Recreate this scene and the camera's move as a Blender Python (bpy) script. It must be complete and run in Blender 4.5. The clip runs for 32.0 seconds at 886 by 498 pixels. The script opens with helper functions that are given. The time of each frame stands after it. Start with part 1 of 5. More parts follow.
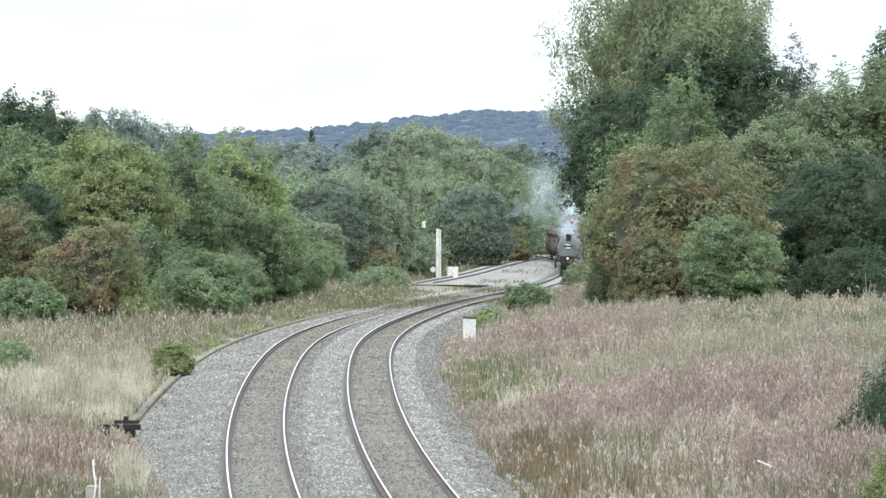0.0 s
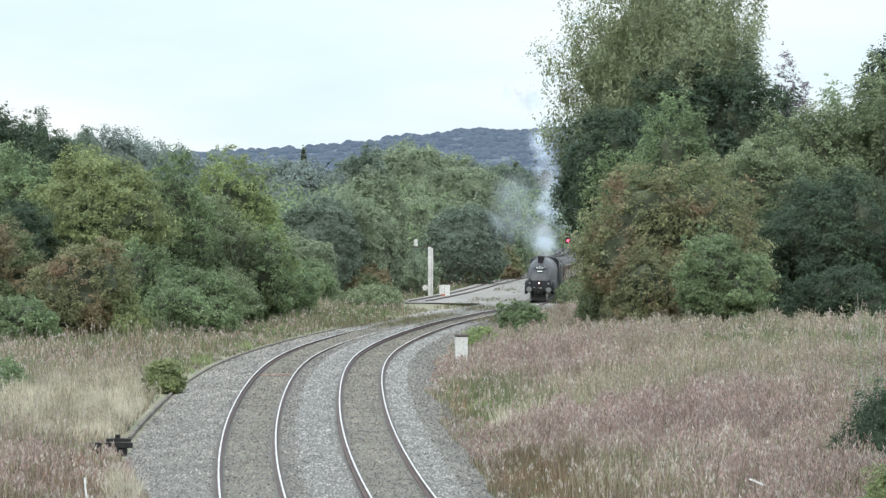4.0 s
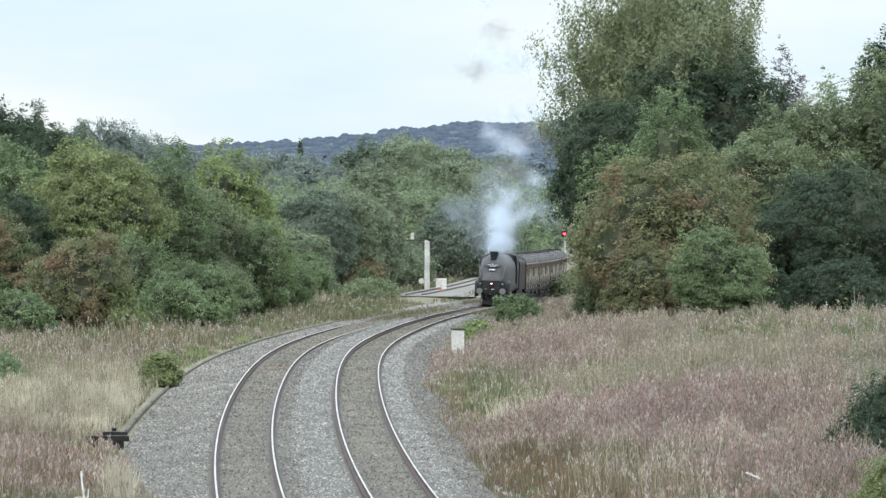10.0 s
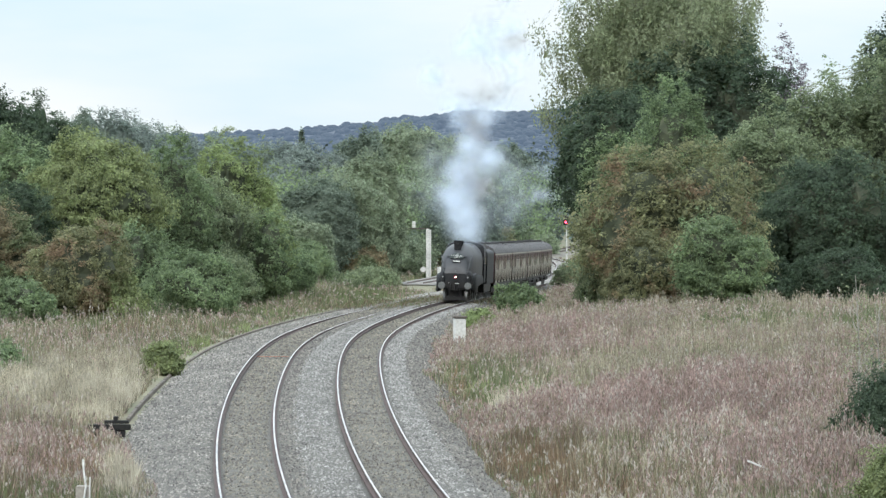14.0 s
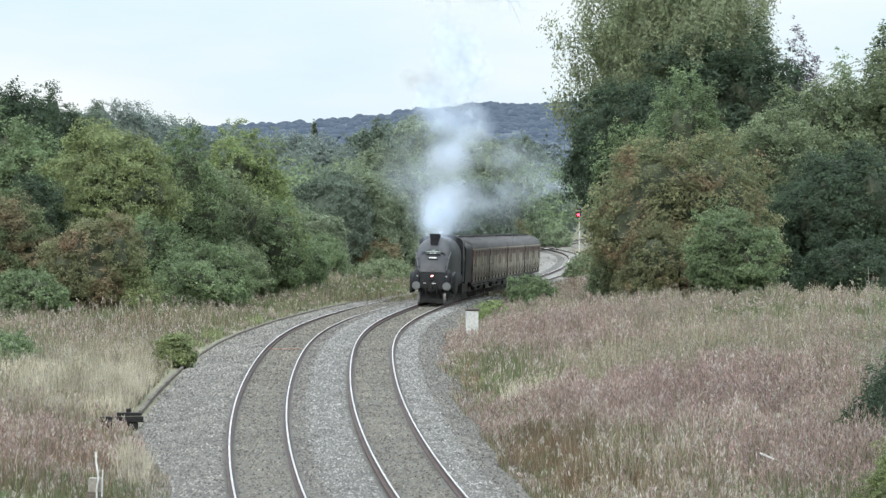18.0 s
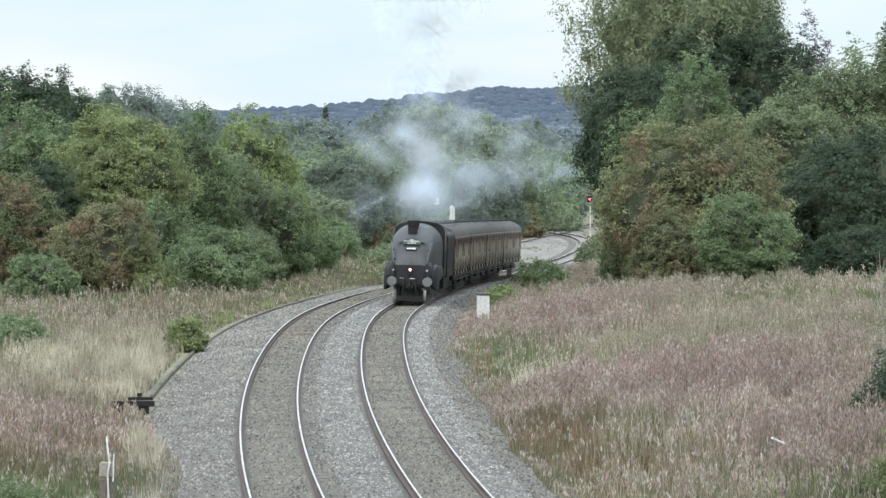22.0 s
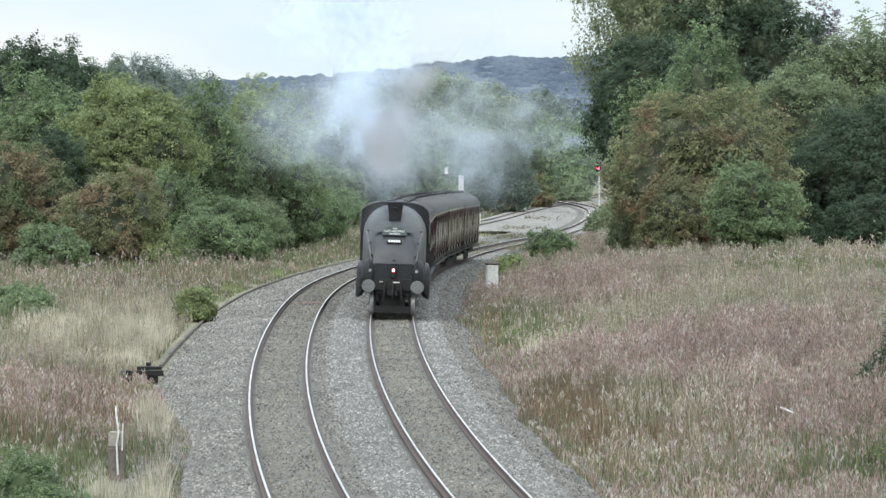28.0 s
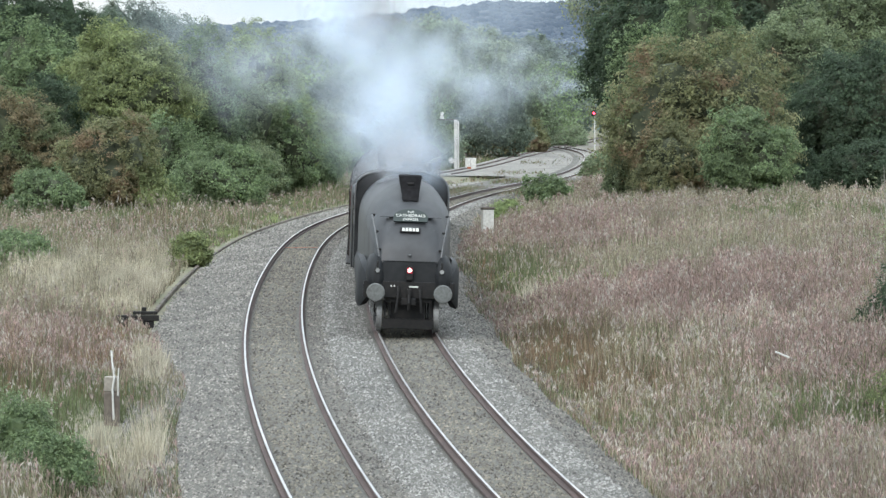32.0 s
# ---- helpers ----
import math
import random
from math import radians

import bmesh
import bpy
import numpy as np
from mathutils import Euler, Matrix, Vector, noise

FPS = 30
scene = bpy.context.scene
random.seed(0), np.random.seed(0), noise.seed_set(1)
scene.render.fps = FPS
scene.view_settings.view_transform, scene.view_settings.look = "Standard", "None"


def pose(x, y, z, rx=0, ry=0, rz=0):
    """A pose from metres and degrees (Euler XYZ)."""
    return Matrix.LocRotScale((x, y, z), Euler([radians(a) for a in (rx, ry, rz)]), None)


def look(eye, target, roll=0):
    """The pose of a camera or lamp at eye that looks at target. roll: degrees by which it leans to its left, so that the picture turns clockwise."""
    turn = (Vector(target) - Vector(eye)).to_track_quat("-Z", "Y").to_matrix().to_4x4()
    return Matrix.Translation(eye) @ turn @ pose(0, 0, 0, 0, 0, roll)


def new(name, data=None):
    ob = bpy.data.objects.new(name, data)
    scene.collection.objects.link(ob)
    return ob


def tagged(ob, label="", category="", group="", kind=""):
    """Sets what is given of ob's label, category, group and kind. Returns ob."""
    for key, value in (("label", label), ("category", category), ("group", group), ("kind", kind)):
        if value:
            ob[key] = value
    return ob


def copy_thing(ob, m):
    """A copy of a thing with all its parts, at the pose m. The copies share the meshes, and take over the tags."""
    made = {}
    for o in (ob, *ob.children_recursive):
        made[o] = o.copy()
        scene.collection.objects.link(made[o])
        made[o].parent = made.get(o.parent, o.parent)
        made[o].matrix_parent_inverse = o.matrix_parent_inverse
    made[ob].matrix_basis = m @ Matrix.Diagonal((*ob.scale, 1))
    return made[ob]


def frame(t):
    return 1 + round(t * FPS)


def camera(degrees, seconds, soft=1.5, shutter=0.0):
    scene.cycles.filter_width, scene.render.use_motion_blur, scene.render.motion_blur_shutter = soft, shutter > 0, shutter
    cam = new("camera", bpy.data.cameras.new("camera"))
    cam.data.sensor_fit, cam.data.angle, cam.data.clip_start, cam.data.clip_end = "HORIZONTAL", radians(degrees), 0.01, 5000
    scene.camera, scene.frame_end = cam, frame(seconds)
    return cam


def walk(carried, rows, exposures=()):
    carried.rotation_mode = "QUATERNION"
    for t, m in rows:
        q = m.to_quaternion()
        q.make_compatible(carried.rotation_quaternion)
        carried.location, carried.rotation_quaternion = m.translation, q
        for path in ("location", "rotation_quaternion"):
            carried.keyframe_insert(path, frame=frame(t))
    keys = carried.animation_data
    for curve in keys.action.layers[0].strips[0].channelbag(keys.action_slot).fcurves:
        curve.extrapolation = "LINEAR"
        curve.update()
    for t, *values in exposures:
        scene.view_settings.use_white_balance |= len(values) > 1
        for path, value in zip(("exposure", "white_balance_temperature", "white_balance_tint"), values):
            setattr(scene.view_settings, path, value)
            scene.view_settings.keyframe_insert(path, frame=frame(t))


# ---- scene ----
# ---- camera ----
EYE = 7.95
cam = camera(11.19, 32.0, 1.4)
scene.cycles.transparent_max_bounces = 40  # the steam is many thin layers deep
# seconds, turn to the left, tilt up, lean (degrees); the camera turns on one spot
TURNS = [
    (0.0, 0.055, -0.753, 0.013), (0.5, 0.057, -0.613, 0.023), (1.0, 0.092, -0.568, 0.005), (1.5, 0.075, -0.545, 0.024), (2.0, -0.071, -0.487, -0.015),
    (2.5, -0.062, -0.512, 0.002), (3.0, 0.000, -0.544, -0.000), (3.5, -0.017, -0.519, -0.007), (5.5, -0.118, -0.545, -0.027), (6.0, -0.105, -0.546, 0.001),
    (6.5, -0.094, -0.524, 0.013), (7.0, -0.096, -0.534, -0.032), (7.5, -0.107, -0.556, -0.010), (8.0, -0.116, -0.567, -0.037), (8.5, -0.097, -0.570, 0.004),
    (9.0, -0.102, -0.600, 0.025), (9.5, -0.097, -0.590, 0.015), (10.0, -0.090, -0.606, -0.031), (10.5, -0.097, -0.600, -0.010), (11.0, -0.081, -0.621, -0.048),
    (11.5, -0.094, -0.611, -0.042), (12.0, -0.074, -0.622, -0.003), (12.5, -0.083, -0.643, -0.028), (13.0, -0.096, -0.665, -0.028), (13.5, -0.088, -0.701, -0.015),
    (14.0, -0.071, -0.753, 0.002), (14.5, -0.037, -0.742, 0.006), (16.5, 0.047, -0.809, -0.009), (17.0, 0.056, -0.819, -0.012), (17.5, 0.079, -0.830, 0.010),
    (18.0, 0.089, -0.850, -0.018), (18.5, 0.100, -0.863, -0.025), (19.0, 0.077, -0.907, -0.014), (19.5, 0.099, -0.915, -0.032), (20.0, 0.114, -0.912, -0.028),
    (20.5, 0.124, -0.907, -0.022), (21.0, 0.146, -0.925, -0.033), (21.5, 0.175, -0.963, -0.009), (22.0, 0.229, -1.047, -0.019), (22.5, 0.271, -1.096, 0.003),
    (23.0, 0.304, -1.193, -0.005), (23.5, 0.300, -1.268, -0.035), (24.0, 0.296, -1.266, -0.044), (24.5, 0.305, -1.260, 0.021), (25.0, 0.314, -1.263, -0.012),
    (25.5, 0.317, -1.268, -0.015), (27.5, 0.341, -1.421, -0.022), (28.0, 0.341, -1.433, -0.010), (28.5, 0.316, -1.428, -0.023), (29.0, 0.335, -1.439, -0.031),
    (29.5, 0.335, -1.538, -0.031), (30.0, 0.328, -1.740, -0.011), (30.5, 0.317, -1.902, 0.005), (31.0, 0.304, -2.056, -0.011), (31.5, 0.286, -2.061, -0.050),
    (32.0, 0.284, -2.133, 0.005),
]
walk(cam, [(t, pose(0, 0, EYE, 90 + tilt, lean, turn)) for t, turn, tilt, lean in TURNS],
     exposures=[(0.0, 0.34), (1.0, 0.3), (2.0, 0.24), (3.0, 0.12), (9.0, 0.0), (32.0, 0.0)])

# ---- sky and sun ----
world = bpy.data.worlds.new("sky")
scene.world = world
world.use_nodes = True
wn, wl = world.node_tree.nodes, world.node_tree.links
wn.clear()
w_out = wn.new("ShaderNodeOutputWorld")
w_bg = wn.new("ShaderNodeBackground")
w_sky = wn.new("ShaderNodeTexSky")
w_sky.sky_type = "NISHITA"
w_sky.sun_disc = False
w_sky.sun_elevation, w_sky.sun_rotation = radians(33), radians(200)
w_coord = wn.new("ShaderNodeTexCoord")
w_map = wn.new("ShaderNodeMapping")
w_map.inputs["Scale"].default_value = (2.2, 2.2, 9.0)
w_noise = wn.new("ShaderNodeTexNoise")
w_noise.inputs["Scale"].default_value = 1.6
w_noise.inputs["Detail"].default_value = 6
w_ramp = wn.new("ShaderNodeValToRGB")
w_ramp.color_ramp.elements[0].position, w_ramp.color_ramp.elements[0].color = 0.37, (5.6, 7.45, 8.8, 1)
w_ramp.color_ramp.elements[1].position, w_ramp.color_ramp.elements[1].color = 0.58, (8.7, 8.9, 9.0, 1)
w_mix = wn.new("ShaderNodeMix")
w_mix.data_type = "RGBA"
w_mix.inputs[0].default_value = 0.9
wl.new(w_coord.outputs["Generated"], w_map.inputs["Vector"])
wl.new(w_map.outputs[0], w_noise.inputs["Vector"])
wl.new(w_noise.outputs[0], w_ramp.inputs[0])
wl.new(w_sky.outputs[0], w_mix.inputs[6])
wl.new(w_ramp.outputs[0], w_mix.inputs[7])
# an overcast sky is some three times as bright overhead as at the horizon
w_sep = wn.new("ShaderNodeSeparateXYZ")
w_rise = wn.new("ShaderNodeMapRange")
w_rise.inputs[1].default_value, w_rise.inputs[2].default_value = 0.05, 0.9
w_rise.inputs[3].default_value, w_rise.inputs[4].default_value = 0.121, 0.36
wl.new(w_coord.outputs["Generated"], w_sep.inputs[0])
wl.new(w_sep.outputs["Z"], w_rise.inputs[0])
wl.new(w_mix.outputs[2], w_bg.inputs[0])
wl.new(w_rise.outputs[0], w_bg.inputs[1])
wl.new(w_bg.outputs[0], w_out.inputs[0])
sun = new("sun", bpy.data.lights.new("sun", "SUN"))
sun.data.energy, sun.data.angle, sun.data.color = 2.0, radians(14), (1.0, 0.97, 0.92)
sun.matrix_world = look((-40, -110, 76), (0, 0, 0))


# ---- materials ----
def material(name, base, second=None, rough=0.8, metal=0.0, fine=8.0, coarse=0.6, bump=0.2, island=0.0, spot=None, translucent=0.0, rand=0.0):
    """A procedural material: two scales of noise between base and second, optional spots, per-piece variation and relief."""
    m = bpy.data.materials.new(name)
    m.use_nodes = True
    n, l = m.node_tree.nodes, m.node_tree.links
    b = n["Principled BSDF"]
    second = second or tuple(c * 0.65 for c in base)
    tc = n.new("ShaderNodeTexCoord")
    a = n.new("ShaderNodeTexNoise")
    a.inputs["Scale"].default_value, a.inputs["Detail"].default_value = fine, 4
    c = n.new("ShaderNodeTexNoise")
    c.inputs["Scale"].default_value, c.inputs["Detail"].default_value = coarse, 3
    l.new(tc.outputs["Object"], a.inputs["Vector"])
    l.new(tc.outputs["Object"], c.inputs["Vector"])
    mix1 = n.new("ShaderNodeMix")
    mix1.data_type = "RGBA"
    mix1.inputs[6].default_value, mix1.inputs[7].default_value = (*base, 1), (*second, 1)
    r1 = n.new("ShaderNodeMapRange")
    r1.inputs[1].default_value, r1.inputs[2].default_value = 0.35, 0.65
    l.new(a.outputs[0], r1.inputs[0])
    l.new(r1.outputs[0], mix1.inputs[0])
    mix2 = n.new("ShaderNodeMix")
    mix2.data_type = "RGBA"
    mix2.blend_type = "MULTIPLY"
    mix2.inputs[0].default_value = 1.0
    r2 = n.new("ShaderNodeMapRange")
    r2.inputs[1].default_value, r2.inputs[2].default_value = 0.3, 0.7
    r2.inputs[3].default_value, r2.inputs[4].default_value = 0.72, 1.2
    l.new(c.outputs[0], r2.inputs[0])
    l.new(mix1.outputs[2], mix2.inputs[6])
    l.new(r2.outputs[0], mix2.inputs[7])
    col = mix2.outputs[2]
    if spot:
        s = n.new("ShaderNodeTexNoise")
        s.inputs["Scale"].default_value, s.inputs["Detail"].default_value = spot[1], 5
        l.new(tc.outputs["Object"], s.inputs["Vector"])
        rs = n.new("ShaderNodeMapRange")
        rs.inputs[1].default_value, rs.inputs[2].default_value = spot[2], spot[2] + 0.12
        l.new(s.outputs[0], rs.inputs[0])
        mix3 = n.new("ShaderNodeMix")
        mix3.data_type = "RGBA"
        mix3.inputs[7].default_value = (*spot[0], 1)
        l.new(rs.outputs[0], mix3.inputs[0])
        l.new(col, mix3.inputs[6])
        col = mix3.outputs[2]
    for amount, node, sock in ((island, "ShaderNodeNewGeometry", "Random Per Island"), (rand, "ShaderNodeObjectInfo", "Random")):
        if amount:
            g = n.new(node)
            r3 = n.new("ShaderNodeMapRange")
            r3.inputs[3].default_value, r3.inputs[4].default_value = 1 - amount, 1 + amount
            l.new(g.outputs[sock], r3.inputs[0])
            mm = n.new("ShaderNodeMix")
            mm.data_type = "RGBA"
            mm.blend_type = "MULTIPLY"
            mm.inputs[0].default_value = 1.0
            l.new(col, mm.inputs[6])
            l.new(r3.outputs[0], mm.inputs[7])
            col = mm.outputs[2]
    l.new(col, b.inputs["Base Color"])
    b.inputs["Roughness"].default_value, b.inputs["Metallic"].default_value = rough, metal
    if bump:
        bp = n.new("ShaderNodeBump")
        bp.inputs["Strength"].default_value = bump
        bp.inputs["Distance"].default_value = 0.03
        l.new(a.outputs[0], bp.inputs["Height"])
        l.new(bp.outputs[0], b.inputs["Normal"])
    if translucent:
        t = n.new("ShaderNodeBsdfTranslucent")
        l.new(col, t.inputs[0])
        ms = n.new("ShaderNodeMixShader")
        ms.inputs[0].default_value = translucent
        l.new(b.outputs[0], ms.inputs[1])
        l.new(t.outputs[0], ms.inputs[2])
        l.new(ms.outputs[0], n["Material Output"].inputs[0])
    return m


def glow(name, colour, strength):
    m = material(name, colour, bump=0)
    b = m.node_tree.nodes["Principled BSDF"]
    b.inputs["Emission Color"].default_value, b.inputs["Emission Strength"].default_value = (*colour, 1), strength
    return m


M_SOIL = material("soil", (0.12, 0.115, 0.065), (0.17, 0.155, 0.095), fine=3.0, coarse=0.12, bump=0.4, spot=((0.09, 0.11, 0.05), 0.35, 0.52))
# Bed darker than its stones: shade of the gaps put into the colour.
M_BALLAST = material("ballast", (0.115, 0.108, 0.093), (0.06, 0.056, 0.048), fine=22.0, coarse=0.5, bump=1.0)
M_STONE = material("ballast_stone", (0.2, 0.188, 0.167), (0.112, 0.106, 0.095), fine=9.0, coarse=0.45, island=0.72)
M_STONE_PALE = material("fresh_ballast_stone", (0.225, 0.22, 0.205), (0.135, 0.131, 0.122), fine=9.0, coarse=0.7, island=0.62)
M_STONE_DARK = material("weathered_ballast_stone", (0.145, 0.135, 0.118), (0.085, 0.078, 0.068), fine=9.0, coarse=0.6, island=0.75)
M_STONE_OLD = material("ballast_stone_old", (0.145, 0.132, 0.105), (0.092, 0.083, 0.066), fine=9.0, coarse=0.45, island=0.72)
M_RAIL_TOP = material("polished_rail_head", (0.62, 0.62, 0.61), (0.5, 0.49, 0.48), rough=0.3, metal=1.0, fine=20, bump=0.02)
M_RAIL_SIDE = material("rusty_rail_side", (0.085, 0.052, 0.045), (0.05, 0.033, 0.031), fine=30, bump=0.2)
M_SLEEPER = material("concrete_sleeper", (0.26, 0.24, 0.21), (0.19, 0.175, 0.15), fine=14, bump=0.3, rand=0.2)
M_CONCRETE = material("pale_concrete", (0.58, 0.58, 0.56), (0.42, 0.42, 0.4), fine=9, bump=0.3)
M_TROUGH = material("stained_trough_concrete", (0.12, 0.1, 0.082), (0.075, 0.063, 0.054), fine=9, bump=0.4, rand=0.25)
M_BARK = material("bark", (0.10, 0.085, 0.065), (0.055, 0.048, 0.04), fine=12, bump=0.8)
M_BARK_PALE = material("pale_bark", (0.34, 0.33, 0.29), (0.15, 0.14, 0.12), fine=7, bump=0.5)
M_CASING = material("sooty_dark_paint", (0.019, 0.0205, 0.0225), (0.012, 0.0135, 0.0155), rough=0.6, fine=5, coarse=1.2, bump=0.05)
# Paler copy of the casing paint: sky sheen on the nose, in the colour.
M_NOSE = material("sooty_paint_with_sky_sheen", (0.037, 0.0395, 0.044), (0.023, 0.025, 0.029), rough=0.5, fine=2.5, coarse=1.0, bump=0.03)
M_BUFFER = material("greasy_buffer_steel", (0.125, 0.132, 0.13), (0.08, 0.085, 0.083), rough=0.5, fine=14, bump=0.05)
M_BLACK = material("oily_black_steel", (0.009, 0.009, 0.01), (0.016, 0.015, 0.014), rough=0.55, fine=10, bump=0.15)
M_SOOT = material("matt_soot", (0.022, 0.022, 0.024), (0.014, 0.014, 0.015), rough=1.0, fine=10, bump=0.1)
M_SOOT.node_tree.nodes["Principled BSDF"].inputs["Specular IOR Level"].default_value = 0.05
M_STEEL = material("bright_buffer_steel", (0.30, 0.31, 0.31), (0.2, 0.2, 0.2), rough=0.45, metal=0.3, fine=12, bump=0.05)
M_RIM = material("dull_steel", (0.13, 0.135, 0.14), (0.08, 0.082, 0.085), rough=0.5, metal=0.3, fine=12, bump=0.05)
M_LETTER = material("dulled_white_lettering", (0.6, 0.61, 0.58), (0.5, 0.51, 0.48), fine=20, bump=0)
M_BOARD = material("dark_green_board", (0.014, 0.026, 0.022), (0.011, 0.02, 0.018), rough=0.4, fine=12, bump=0)
M_ROOF = material("grey_coach_roof", (0.115, 0.112, 0.112), (0.07, 0.068, 0.068), rough=0.7, fine=6, coarse=0.8, bump=0.1)
M_UMBER = material("umber_coach_paint", (0.075, 0.036, 0.034), (0.048, 0.025, 0.024), rough=0.4, fine=3, coarse=0.5, bump=0.03, rand=0.35)
# The pale cream also paints in sky and grass mirrored by glossy sides.
M_CREAM = material("cream_coach_paint_with_reflections", (0.36, 0.33, 0.265), (0.25, 0.23, 0.185), rough=0.4, fine=3, coarse=0.9, bump=0.03, rand=0.22)
M_GLASS = material("dark_coach_glass", (0.02, 0.022, 0.025), (0.03, 0.03, 0.034), rough=0.12, fine=3, bump=0)
M_LAMP = glow("lit_headlamp", (1.0, 0.93, 0.84), 7.0)
M_TAIL = glow("red_lamp_surround", (0.55, 0.02, 0.05), 0.5)
M_RED = glow("red_signal_light", (1.0, 0.03, 0.06), 12.0)
M_SMOKE = material("steam_and_smoke", (0.78, 0.87, 0.98), (0.70, 0.80, 0.93), rough=1.0, fine=0.7, coarse=0.3, bump=0, translucent=0.5)
M_SMOKE_DARK = material("brown_smoke", (0.47, 0.46, 0.47), (0.38, 0.375, 0.385), rough=1.0, fine=0.7, coarse=0.3, bump=0, translucent=0.5)
for m in (M_CASING, M_BLACK, M_UMBER, M_ROOF):
    m.node_tree.nodes["Principled BSDF"].inputs["Specular IOR Level"].default_value = 0.25
for m in (M_SMOKE, M_SMOKE_DARK):  # thin vapour: each shred thins out to nothing at its rim
    _n, _l = m.node_tree.nodes, m.node_tree.links
    _o = _n["Material Output"]
    _mix, _clear = _n.new("ShaderNodeMixShader"), _n.new("ShaderNodeBsdfTransparent")
    _soft, _body, _shred, _tc = _n.new("ShaderNodeAttribute"), _n.new("ShaderNodeMath"), _n.new("ShaderNodeTexNoise"), _n.new("ShaderNodeTexCoord")
    _soft.attribute_name = "body"
    _shred.inputs["Scale"].default_value, _shred.inputs["Detail"].default_value = 1.3, 4
    _range = _n.new("ShaderNodeMapRange")
    _range.inputs[1].default_value, _range.inputs[2].default_value, _range.inputs[3].default_value, _range.inputs[4].default_value = 0.3, 0.7, 0.13, 0.22
    _body.operation = "MULTIPLY"
    _l.new(_tc.outputs["Object"], _shred.inputs["Vector"])
    _l.new(_shred.outputs[0], _range.inputs[0])
    _l.new(_soft.outputs["Fac"], _body.inputs[0])
    _l.new(_range.outputs[0], _body.inputs[1])
    _l.new(_body.outputs[0], _mix.inputs[0])
    _l.new(_clear.outputs[0], _mix.inputs[1])
    _l.new(_o.inputs[0].links[0].from_socket, _mix.inputs[2])
    _l.new(_mix.outputs[0], _o.inputs[0])
M_ORANGE = material("orange_plastic", (0.42, 0.14, 0.08), bump=0)


def leaf_material(name, base, second, autumn=None, at=0.6):
    base, second = [(c[0] * 1.03, c[1] * 0.97, c[2] * 0.97) for c in (base, second)]
    return material(name, base, second, rough=0.75, fine=4.5, coarse=0.35, bump=0, island=0.45, spot=autumn and (autumn, 0.5, at), translucent=0.55)


# Dark core of the near crowns: twigs, plus gap shade put into the colour.
M_INNER = material("inner_twigs_and_painted_shade", (0.075, 0.088, 0.05), (0.045, 0.055, 0.034), fine=2.5, coarse=0.5, bump=0.6)
L_DARK = leaf_material("dark_oak_leaves", (0.075, 0.12, 0.068), (0.047, 0.08, 0.05))
L_GREEN = leaf_material("green_leaves", (0.205, 0.29, 0.145), (0.142, 0.21, 0.115))
L_LIGHT = leaf_material("yellowish_green_leaves", (0.265, 0.345, 0.145), (0.195, 0.265, 0.125))
L_ASH = leaf_material("yellowing_ash_leaves", (0.255, 0.315, 0.14), (0.18, 0.235, 0.115))
L_GREY = leaf_material("grey_green_leaves", (0.228, 0.29, 0.165), (0.158, 0.215, 0.125))
L_BIRCH = leaf_material("birch_leaves", (0.24, 0.29, 0.165), (0.185, 0.235, 0.14), (0.2, 0.195, 0.17), 0.62)
L_HAW = leaf_material("rusting_hawthorn_leaves", (0.225, 0.245, 0.125), (0.165, 0.195, 0.105), (0.25, 0.18, 0.115), 0.52)
L_RUST = leaf_material("russet_leaves", (0.25, 0.205, 0.125), (0.19, 0.185, 0.105), (0.14, 0.18, 0.09), 0.46)
L_PINE = leaf_material("pine_needles", (0.035, 0.068, 0.042), (0.026, 0.05, 0.034))
# The next three are leaf colours paled and greyed: distance haze painted in.
L_HAZE = leaf_material("haze_tinted_wood_leaves", (0.220, 0.281, 0.246), (0.182, 0.237, 0.216))
L_FAR = leaf_material("haze_tinted_green_leaves", (0.25, 0.315, 0.205), (0.195, 0.258, 0.172))
L_FAR_DARK = leaf_material("haze_tinted_dark_leaves", (0.175, 0.232, 0.17), (0.135, 0.187, 0.147))
L_PURPLE = leaf_material("dull_purple_leaves", (0.190, 0.165, 0.215), (0.150, 0.150, 0.165))


